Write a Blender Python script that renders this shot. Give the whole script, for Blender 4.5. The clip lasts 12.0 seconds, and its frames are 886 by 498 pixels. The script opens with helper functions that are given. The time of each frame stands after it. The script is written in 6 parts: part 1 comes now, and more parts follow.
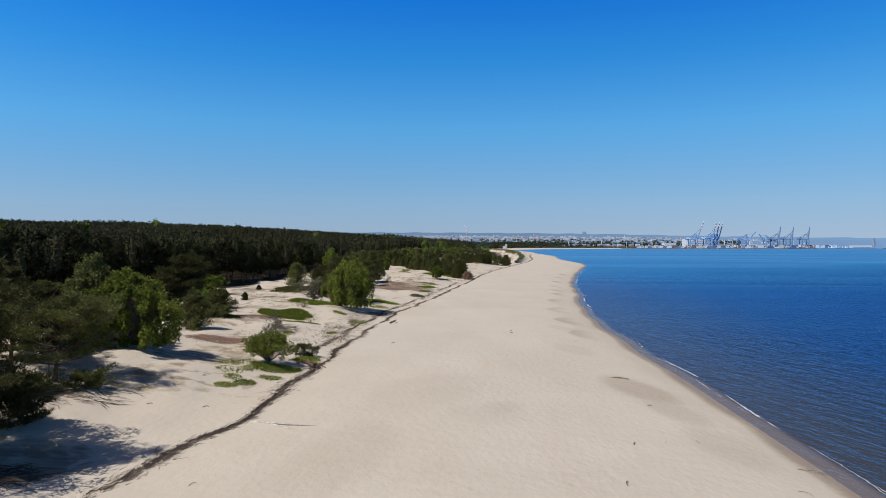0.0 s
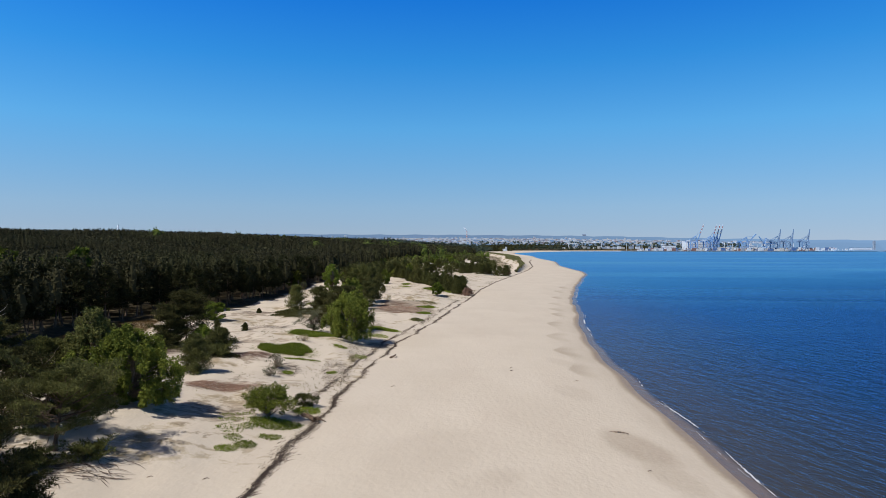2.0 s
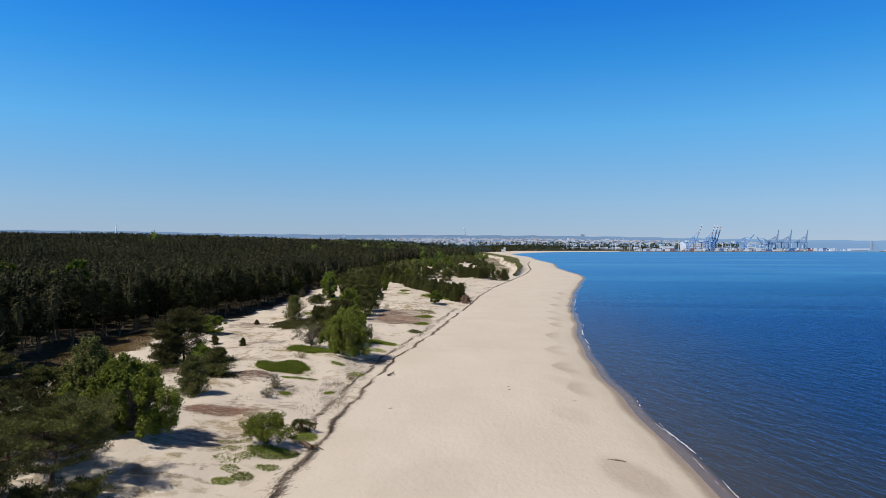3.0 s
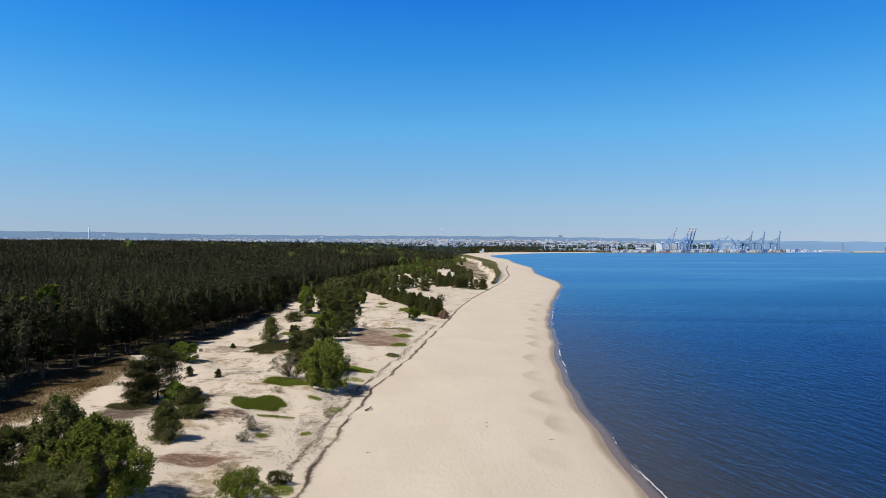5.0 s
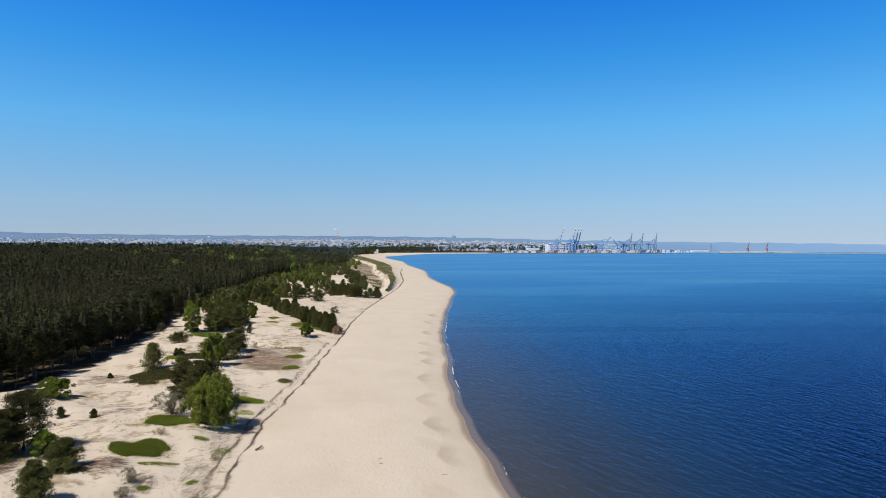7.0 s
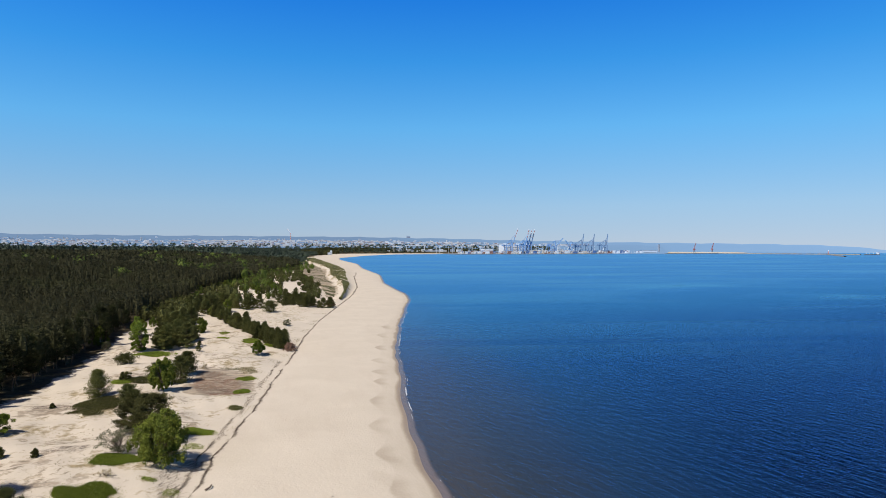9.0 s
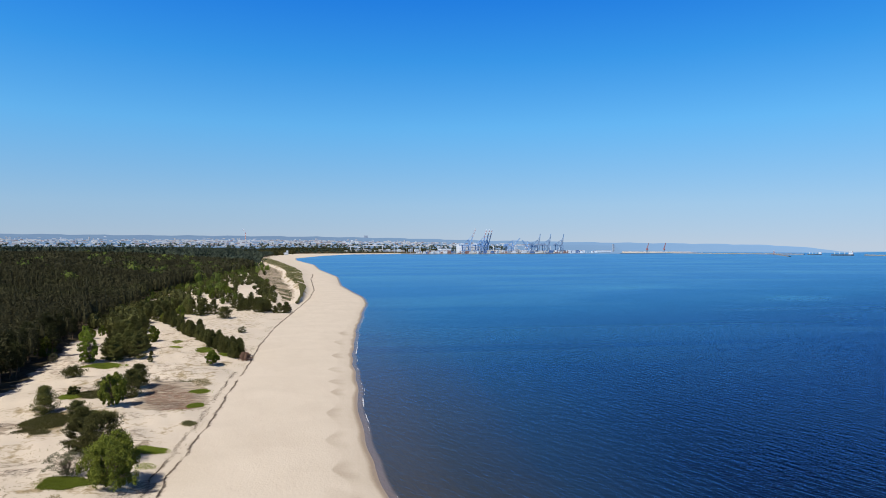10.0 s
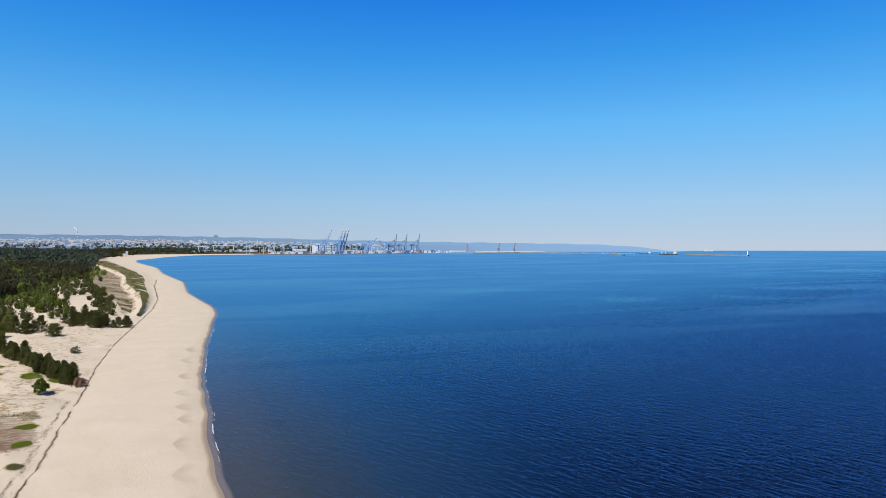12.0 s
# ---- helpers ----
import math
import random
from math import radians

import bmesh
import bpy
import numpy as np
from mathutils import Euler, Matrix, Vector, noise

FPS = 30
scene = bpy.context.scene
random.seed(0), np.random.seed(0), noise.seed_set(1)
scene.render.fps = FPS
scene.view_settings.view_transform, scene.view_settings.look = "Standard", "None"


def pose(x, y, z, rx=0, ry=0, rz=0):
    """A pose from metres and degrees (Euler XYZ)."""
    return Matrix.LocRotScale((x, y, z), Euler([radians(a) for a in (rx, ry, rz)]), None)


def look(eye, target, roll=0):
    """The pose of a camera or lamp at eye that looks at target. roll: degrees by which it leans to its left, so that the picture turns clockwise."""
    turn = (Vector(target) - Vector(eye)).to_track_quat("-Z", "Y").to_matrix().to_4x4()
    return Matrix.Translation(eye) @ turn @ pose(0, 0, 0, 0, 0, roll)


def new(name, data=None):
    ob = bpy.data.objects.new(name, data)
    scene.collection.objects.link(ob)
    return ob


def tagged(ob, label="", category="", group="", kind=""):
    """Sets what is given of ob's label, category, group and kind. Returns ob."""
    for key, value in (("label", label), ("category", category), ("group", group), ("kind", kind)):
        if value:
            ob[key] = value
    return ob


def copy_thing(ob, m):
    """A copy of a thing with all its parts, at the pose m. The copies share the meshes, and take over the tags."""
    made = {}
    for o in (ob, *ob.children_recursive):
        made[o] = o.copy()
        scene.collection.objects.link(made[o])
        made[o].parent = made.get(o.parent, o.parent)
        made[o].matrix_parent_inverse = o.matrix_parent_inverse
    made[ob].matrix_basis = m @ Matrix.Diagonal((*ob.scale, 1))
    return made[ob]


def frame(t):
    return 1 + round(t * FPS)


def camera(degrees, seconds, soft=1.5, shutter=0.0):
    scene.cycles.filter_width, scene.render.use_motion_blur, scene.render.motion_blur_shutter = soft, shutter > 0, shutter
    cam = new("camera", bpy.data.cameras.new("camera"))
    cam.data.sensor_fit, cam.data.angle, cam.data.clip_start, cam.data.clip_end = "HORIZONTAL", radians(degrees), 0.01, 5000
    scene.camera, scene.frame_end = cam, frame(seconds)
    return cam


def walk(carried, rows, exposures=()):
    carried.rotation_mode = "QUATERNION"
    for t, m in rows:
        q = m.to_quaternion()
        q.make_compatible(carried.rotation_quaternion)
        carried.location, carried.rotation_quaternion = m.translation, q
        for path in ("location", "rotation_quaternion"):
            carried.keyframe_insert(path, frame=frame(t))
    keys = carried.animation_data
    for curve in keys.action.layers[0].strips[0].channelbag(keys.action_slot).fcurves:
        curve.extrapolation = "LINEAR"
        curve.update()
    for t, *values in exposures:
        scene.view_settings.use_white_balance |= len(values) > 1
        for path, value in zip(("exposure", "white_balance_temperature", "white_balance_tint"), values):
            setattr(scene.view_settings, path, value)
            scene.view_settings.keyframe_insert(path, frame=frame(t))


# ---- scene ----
cam = camera(67.14, 12.0, soft=0.75)
walk(cam, [
    (0.0, pose(-0.44, 0.06, 12.88, 89.73, 0.00, 0.24)),
    (0.5, pose(-0.45, 0.04, 14.02, 89.80, 0.00, 0.25)),
    (1.0, pose(-0.47, 0.03, 15.21, 89.82, 0.00, 0.23)),
    (1.5, pose(-0.46, 0.03, 16.46, 89.86, 0.00, 0.24)),
    (2.0, pose(-0.45, 0.03, 17.69, 89.86, 0.00, 0.24)),
    (2.5, pose(-0.39, 0.04, 18.97, 89.86, 0.00, 0.09)),
    (3.0, pose(-0.35, 0.05, 20.24, 89.85, 0.00, 0.11)),
    (3.2, pose(-0.33, 0.06, 20.74, 89.82, 0.00, 0.14)),
    (4.8, pose(-0.23, 0.14, 24.71, 89.86, 0.00, -0.94)),
    (5.0, pose(-0.22, 0.14, 25.21, 89.86, 0.00, -1.73)),
    (5.5, pose(-0.24, 0.12, 26.47, 89.83, 0.00, -4.59)),
    (6.0, pose(-0.24, 0.08, 27.70, 89.80, 0.00, -7.35)),
    (6.5, pose(-0.21, 0.02, 28.92, 89.81, 0.00, -9.46)),
    (7.0, pose(-0.18, -0.08, 30.14, 89.82, 0.00, -10.77)),
    (7.2, pose(-0.16, -0.15, 30.64, 89.81, 0.00, -10.71)),
    (8.8, pose(-0.04, -0.93, 34.87, 89.82, 0.00, -14.44)),
    (9.0, pose(-0.04, -1.08, 35.42, 89.79, 0.00, -14.67)),
    (9.5, pose(-0.04, -1.57, 36.82, 89.75, 0.00, -16.42)),
    (10.0, pose(-0.12, -2.17, 38.28, 89.73, 0.00, -18.28)),
    (10.5, pose(-0.25, -2.90, 39.73, 89.71, 0.00, -20.91)),
    (11.0, pose(-0.44, -3.74, 41.14, 89.65, 0.00, -24.32)),
    (11.5, pose(-0.63, -4.66, 42.51, 89.64, 0.00, -27.84)),
    (12.0, pose(-0.81, -5.63, 43.83, 89.64, 0.00, -30.51)),
], exposures=[(0.0, -0.10, 6050, 10), (3.0, 0.02, 6200, 10), (6.0, 0.1, 6330, 10), (12.0, 0.16, 6330, 10)])

# ---- sky and sun ----
SUN_UP, SUN_WAY = radians(54), Vector((-0.83, -0.56, 0))      # the sun stands behind and to the left of the first view
world = bpy.data.worlds.new("sky")
scene.world = world
world.use_nodes = True
wt = world.node_tree
wt.nodes.clear()
w_out, w_bg = wt.nodes.new("ShaderNodeOutputWorld"), wt.nodes.new("ShaderNodeBackground")
w_sky = wt.nodes.new("ShaderNodeTexSky")
w_sky.sky_type, w_sky.sun_disc = "NISHITA", False
w_sky.sun_elevation, w_sky.sun_rotation = SUN_UP, math.atan2(SUN_WAY.x, SUN_WAY.y)
w_sky.air_density, w_sky.dust_density, w_sky.ozone_density, w_sky.altitude = 1.0, 0.3, 4.0, 0
w_co, w_sep, w_max, w_com = (wt.nodes.new("ShaderNodeTexCoord"), wt.nodes.new("ShaderNodeSeparateXYZ"),
                             wt.nodes.new("ShaderNodeMath"), wt.nodes.new("ShaderNodeCombineXYZ"))
w_max.operation = "MAXIMUM"
w_max.inputs[1].default_value = 0.0
w_lift = wt.nodes.new("ShaderNodeMath")                # the lowest, yellow band of the sky is left out
w_lift.operation = "MULTIPLY_ADD"
w_lift.inputs[1].default_value, w_lift.inputs[2].default_value = 0.82, 0.18
w_hue = wt.nodes.new("ShaderNodeHueSaturation")
w_hue.inputs["Saturation"].default_value = 1.25
w_ramp = wt.nodes.new("ShaderNodeValToRGB")            # clear spring air: pale at the horizon, strong blue above
# stops from 0.5 up, above the view, are dimmed and neutral to deepen shadows
for n, (at, tone) in enumerate([(0.0, (1.0, 0.515, 0.34)), (0.06, (1.0, 0.625, 0.435)), (0.174, (0.62, 0.72, 0.61)), (0.267, (0.28, 0.60, 0.65)), (0.35, (0.14, 0.47, 0.68)), (0.5, (0.22, 0.21, 0.22)), (0.7, (0.36, 0.12, 0.07)), (1.0, (0.45, 0.07, 0.03))]):
    if n > 1:
        w_ramp.color_ramp.elements.new(0.5)
    w_ramp.color_ramp.elements[n].position, w_ramp.color_ramp.elements[n].color = at, (*tone, 1)
w_tint, w_gain = wt.nodes.new("ShaderNodeMix"), wt.nodes.new("ShaderNodeVectorMath")
w_tint.data_type, w_tint.blend_type = "RGBA", "MULTIPLY"
w_tint.inputs[0].default_value = 1.0
w_gain.operation = "SCALE"
w_gain.inputs["Scale"].default_value = 2.9
for a, b in ((w_co.outputs["Generated"], w_sep.inputs[0]), (w_sep.outputs[0], w_com.inputs[0]), (w_sep.outputs[1], w_com.inputs[1]), (w_sep.outputs[2], w_max.inputs[0]),
             (w_max.outputs[0], w_lift.inputs[0]), (w_lift.outputs[0], w_com.inputs[2]), (w_com.outputs[0], w_sky.inputs[0]), (w_sky.outputs[0], w_hue.inputs["Color"]),
             (w_max.outputs[0], w_ramp.inputs[0]), (w_hue.outputs[0], w_tint.inputs[6]), (w_ramp.outputs[0], w_tint.inputs[7]), (w_tint.outputs[2], w_gain.inputs[0]),
             (w_gain.outputs[0], w_bg.inputs[0]), (w_bg.outputs[0], w_out.inputs[0])):
    wt.links.new(a, b)
w_bg.inputs[1].default_value = 0.10

sun_data = bpy.data.lights.new("sun", "SUN")
sun_data.energy, sun_data.angle, sun_data.color = 4.8, radians(0.53), (1.0, 0.945, 0.855)
sun = new("sun", sun_data)
sun.matrix_world = look(Vector((0, 0, 300)) + (SUN_WAY.normalized() * math.cos(SUN_UP) + Vector((0, 0, math.sin(SUN_UP)))) * 100, (0, 0, 300))

# ---- materials ----


class Shader:
    """A principled material with short calls for its nodes."""

    def __init__(self, name, colour=(0.5, 0.5, 0.5), rough=0.8, metal=0.0, spec=0.5):
        self.mat = bpy.data.materials.new(name)
        self.mat.use_nodes = True
        self.tree = self.mat.node_tree
        self.bsdf = self.tree.nodes["Principled BSDF"]
        self.out = self.tree.nodes["Material Output"]
        self.set("Base Color", (*colour, 1)), self.set("Roughness", rough), self.set("Metallic", metal), self.set("Specular IOR Level", spec)
        self.geo = None

    def set(self, slot, value):
        self.bsdf.inputs[slot].default_value = value

    def node(self, kind):
        return self.tree.nodes.new(kind)

    def wire(self, a, b):
        self.tree.links.new(a, b)

    def place(self, sx=1.0, sy=1.0, sz=1.0, turn=0.0):
        """World-size coordinates, scaled and turned about the vertical."""
        if self.geo is None:
            self.geo = self.node("ShaderNodeNewGeometry")
        m = self.node("ShaderNodeMapping")
        m.inputs["Scale"].default_value = (sx, sy, sz)
        m.inputs["Rotation"].default_value = (0, 0, turn)
        self.wire(self.geo.outputs["Position"], m.inputs["Vector"])
        return m.outputs[0]

    def turned(self, along, across, degrees):
        """World-size coordinates stretched along a direction in plan."""
        if self.geo is None:
            self.geo = self.node("ShaderNodeNewGeometry")
        m = self.node("ShaderNodeMapping")
        m.vector_type = "TEXTURE"
        m.inputs["Scale"].default_value = (along, across, 1)
        m.inputs["Rotation"].default_value = (0, 0, radians(degrees))
        self.wire(self.geo.outputs["Position"], m.inputs["Vector"])
        return m.outputs[0]

    def noise(self, scale, detail=3.0, rough=0.55, at=None, warp=0.0):
        n = self.node("ShaderNodeTexNoise")
        n.inputs["Scale"].default_value, n.inputs["Detail"].default_value = scale, detail
        n.inputs["Roughness"].default_value, n.inputs["Distortion"].default_value = rough, warp
        self.wire(at or self.place(), n.inputs["Vector"])
        return n.outputs["Fac"]

    def ramp(self, fac, *stops):
        r = self.node("ShaderNodeValToRGB")
        e = r.color_ramp.elements
        while len(e) < len(stops):
            e.new(0.5)
        for s, (at, c) in zip(e, stops):
            s.position, s.color = at, ((c, c, c, 1) if isinstance(c, (int, float)) else (*c, 1))
        self.wire(fac, r.inputs[0])
        return r.outputs[0]

    def mix(self, fac, a, b, how="MIX"):
        m = self.node("ShaderNodeMix")
        m.data_type, m.blend_type = "RGBA", how
        for value, slot in ((fac, m.inputs[0]), (a, m.inputs[6]), (b, m.inputs[7])):
            if isinstance(value, (int, float)):
                slot.default_value = value
            elif isinstance(value, tuple):
                slot.default_value = (*value, 1)
            else:
                self.wire(value, slot)
        return m.outputs[2]

    def math(self, how, a, b=0.0):
        m = self.node("ShaderNodeMath")
        m.operation = how
        for value, slot in ((a, m.inputs[0]), (b, m.inputs[1])):
            if isinstance(value, (int, float)):
                slot.default_value = value
            else:
                self.wire(value, slot)
        return m.outputs[0]

    def attribute(self, name):
        a = self.node("ShaderNodeAttribute")
        a.attribute_name = name
        return a

    def bump(self, heights, distance=0.1, strength=1.0, over=None):
        b = self.node("ShaderNodeBump")
        b.inputs["Strength"].default_value, b.inputs["Distance"].default_value = strength, distance
        self.wire(heights, b.inputs["Height"])
        if over is not None:
            self.wire(over, b.inputs["Normal"])
        self.wire(b.outputs[0], self.bsdf.inputs["Normal"])
        return b.outputs[0]

    def island(self):
        if self.geo is None:
            self.geo = self.node("ShaderNodeNewGeometry")
        return self.geo.outputs["Random Per Island"]


def leaf_material(name, dark, light, clear=0.25, rough=0.6):
    s = Shader(name, dark, rough, spec=0.06)
    tone = s.mix(s.math("ADD", s.math("MULTIPLY", s.island(), 0.6), 0.2), dark, light)
    whole = s.node("ShaderNodeObjectInfo")
    shift = s.node("ShaderNodeHueSaturation")
    s.wire(s.math("ADD", s.math("MULTIPLY", whole.outputs["Random"], 0.5), 0.75), shift.inputs["Value"])
    patch = s.ramp(s.noise(0.08, 2), (0.35, 0.75), (0.7, 1.2))
    s.wire(s.mix(1.0, tone, patch, "MULTIPLY"), shift.inputs["Color"])
    s.wire(shift.outputs[0], s.bsdf.inputs["Base Color"])
    if clear:
        glow, both = s.node("ShaderNodeBsdfTranslucent"), s.node("ShaderNodeMixShader")
        both.inputs[0].default_value = clear
        s.wire(shift.outputs[0], glow.inputs["Color"])
        s.wire(s.bsdf.outputs[0], both.inputs[1])
        s.wire(glow.outputs[0], both.inputs[2])
        s.wire(both.outputs[0], s.out.inputs["Surface"])
    return s.mat


def wood_material(name, dark, light, green):
    """Crowns of a closed wood: each tree has its tone, some stands are fresher."""
    s = Shader(name, dark, 0.7, spec=0.05)
    tone = s.math("ADD", s.math("MULTIPLY", s.attribute("tone").outputs["Fac"], 0.7), s.math("MULTIPLY", s.island(), 0.2))
    col = s.mix(tone, dark, light)
    stand = s.ramp(s.noise(0.016, 3, warp=0.5), (0.52, 0.0), (0.72, 0.6))
    s.wire(s.mix(stand, col, s.mix(tone, tuple(0.6 * c for c in green), green)), s.bsdf.inputs["Base Color"])
    return s.mat


def bark_material(name, dark, light, scale=6.0):
    s = Shader(name, dark, 0.9, spec=0.2)
    n = s.noise(scale, 4, at=s.place(1, 1, 0.35))
    s.wire(s.mix(s.ramp(n, (0.35, 0.0), (0.65, 1.0)), dark, light), s.bsdf.inputs["Base Color"])
    s.bump(n, 0.03)
    return s.mat


def paint_material(name, colour, rough=0.55, metal=0.0, worn=0.2):
    s = Shader(name, colour, rough, metal)
    n = s.noise(0.15, 4)
    dull = tuple(c * (1 - worn) for c in colour)
    whole = s.node("ShaderNodeObjectInfo")
    tint = s.mix(s.math("MULTIPLY", whole.outputs["Random"], 0.35), colour, (0.57, 0.60, 0.63))
    s.wire(s.mix(s.ramp(n, (0.35, 0.0), (0.75, 1.0)), tint, dull), s.bsdf.inputs["Base Color"])
    return s.mat


def ground_material():
    """Pale beach sand; masks: wet (R), needle litter (G), dune grass (B), dry heath (A)."""
    s = Shader("beach_sand", (0.5, 0.42, 0.33), 0.95, spec=0.15)
    fine, mid, wide = s.noise(9, 4), s.noise(0.9, 4), s.noise(0.07, 3, warp=0.6)
    streak = s.noise(0.35, 3, at=s.place(1, 0.22, 1, 0.25), warp=0.5)
    sand = s.mix(s.ramp(wide, (0.3, 0.0), (0.7, 1.0)), (0.505, 0.430, 0.335), (0.555, 0.476, 0.376))
    sand = s.mix(s.ramp(streak, (0.5, 0.0), (0.75, 0.35)), sand, (0.47, 0.385, 0.30))
    sand = s.mix(s.ramp(mid, (0.4, 0.0), (0.8, 0.25)), sand, (0.59, 0.505, 0.40))
    sand = s.mix(s.ramp(fine, (0.45, 0.0), (0.8, 0.34)), sand, (0.42, 0.34, 0.26))
    masks = s.attribute("masks")
    parts = s.node("ShaderNodeSeparateColor")
    s.wire(masks.outputs["Color"], parts.inputs[0])
    rag = s.ramp(s.noise(0.6, 5, 0.65, warp=0.4), (0.38, 0.0), (0.62, 1.0))

    def ragged(mask, low, high):
        return s.ramp(s.math("ADD", mask, s.math("MULTIPLY", s.math("SUBTRACT", rag, 0.5), 0.5)), (low, 0.0), (high, 1.0))
    grass = s.mix(s.ramp(s.noise(1.4, 4), (0.35, 0.0), (0.65, 1.0)), (0.17, 0.125, 0.055), (0.31, 0.235, 0.12))
    heath = s.mix(s.ramp(s.noise(1.1, 5, at=s.turned(5, 0.7, 8), warp=0.8), (0.4, 0.0), (0.6, 1.0)), (0.155, 0.118, 0.082), (0.37, 0.295, 0.215))
    litter = s.mix(s.ramp(mid, (0.35, 0.0), (0.7, 1.0)), (0.035, 0.03, 0.018), (0.10, 0.075, 0.04))
    col = s.mix(s.math("MULTIPLY", ragged(parts.outputs[2], 0.35, 0.7), 0.85), sand, grass)
    col = s.mix(s.math("MULTIPLY", ragged(masks.outputs["Alpha"], 0.35, 0.65), 0.85), col, heath)
    col = s.mix(ragged(parts.outputs[1], 0.35, 0.65), col, litter)
    soak = s.math("MINIMUM", s.math("MULTIPLY", parts.outputs[0], s.ramp(s.noise(2.6, 5, 0.7), (0.3, 0.62), (0.6, 1.0))), 1.0)
    col = s.mix(soak, col, s.mix(1.0, col, (0.47, 0.405, 0.345), "MULTIPLY"))
    s.wire(col, s.bsdf.inputs["Base Color"])
    s.wire(s.ramp(soak, (0.55, 0.95), (1.0, 0.35)), s.bsdf.inputs["Roughness"])
    b1 = s.bump(s.noise(2.2, 5, at=s.place(1, 0.7, 1)), 0.08, 0.75)
    s.bump(s.noise(0.35, 3), 0.2, 0.3, b1)
    return s.mat


def sea_material():
    """Sea water: sandy brown over the shallows, deep blue further out, with wind ripples."""
    s = Shader("sea_water", (0.004, 0.025, 0.11), 0.6, spec=0.0)
    deep = s.attribute("depth").outputs["Fac"]
    wob = s.math("ADD", deep, s.math("MULTIPLY", s.math("SUBTRACT", s.noise(0.06, 4), 0.5), s.math("MULTIPLY", s.math("MINIMUM", deep, 0.15), 0.8)))
    col = s.ramp(wob, (0.0, (0.046, 0.043, 0.037)), (0.10, (0.027, 0.031, 0.032)), (0.4, (0.0105, 0.024, 0.045)), (0.75, (0.004, 0.013, 0.036)), (1.0, (0.0010, 0.0032, 0.016)))
    film = s.attribute("film").outputs["Fac"]          # thin glossy sheet of water on the wet sand
    col = s.mix(film, col, (0.15, 0.115, 0.098))
    calm = s.attribute("calm").outputs["Fac"]          # mask by distance up the bay, where the water is painted lighter
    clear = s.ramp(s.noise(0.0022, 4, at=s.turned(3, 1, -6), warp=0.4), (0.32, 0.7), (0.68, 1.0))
    # stronger sky reflection of the distant water, painted into the base colour
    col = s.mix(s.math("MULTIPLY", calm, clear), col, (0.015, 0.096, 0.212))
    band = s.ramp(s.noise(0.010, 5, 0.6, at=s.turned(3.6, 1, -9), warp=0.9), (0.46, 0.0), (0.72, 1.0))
    # slicks that mirror more sky, painted into the base as pale streaks
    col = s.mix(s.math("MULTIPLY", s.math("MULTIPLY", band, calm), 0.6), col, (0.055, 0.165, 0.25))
    s.wire(col, s.bsdf.inputs["Base Color"])
    chop = s.noise(0.75, 4, 0.6, at=s.turned(3.2, 1, -82), warp=0.4)
    cross = s.noise(1.6, 3, 0.6, at=s.turned(2.5, 1, -60), warp=0.2)
    b1 = s.bump(chop, 0.42, 1.0)
    s.wire(s.math("MULTIPLY", s.ramp(band, (0.0, 1.0), (1.0, 0.3)), s.ramp(calm, (0.0, 1.0), (1.0, 0.34))), b1.node.inputs["Strength"])
    b2 = s.bump(cross, 0.13, 0.9, b1)
    s.wire(s.ramp(calm, (0.0, 0.9), (1.0, 0.25)), b2.node.inputs["Strength"])
    sheen, lens, both = s.node("ShaderNodeBsdfGlossy"), s.node("ShaderNodeFresnel"), s.node("ShaderNodeMixShader")
    lens.inputs["IOR"].default_value = 1.135
    # reflection tint set by hand: navy near, cyan far, palest in the streaks
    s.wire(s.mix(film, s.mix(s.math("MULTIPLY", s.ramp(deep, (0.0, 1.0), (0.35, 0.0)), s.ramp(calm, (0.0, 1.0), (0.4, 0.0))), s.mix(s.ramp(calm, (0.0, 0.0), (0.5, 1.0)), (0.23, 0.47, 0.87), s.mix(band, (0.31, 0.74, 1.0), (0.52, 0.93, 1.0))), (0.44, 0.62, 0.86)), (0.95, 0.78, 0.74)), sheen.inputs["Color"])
    s.wire(s.math("ADD", s.ramp(band, (0.0, 0.24), (1.0, 0.12)), s.math("MULTIPLY", calm, 0.16)), sheen.inputs["Roughness"])
    s.wire(b2, sheen.inputs["Normal"])
    s.wire(b2, lens.inputs["Normal"])
    s.wire(s.math("MAXIMUM", lens.outputs[0], s.math("MULTIPLY", film, 0.13)), both.inputs[0])
    s.wire(s.bsdf.outputs[0], both.inputs[1])
    s.wire(sheen.outputs[0], both.inputs[2])
    s.wire(both.outputs[0], s.out.inputs["Surface"])
    return s.mat


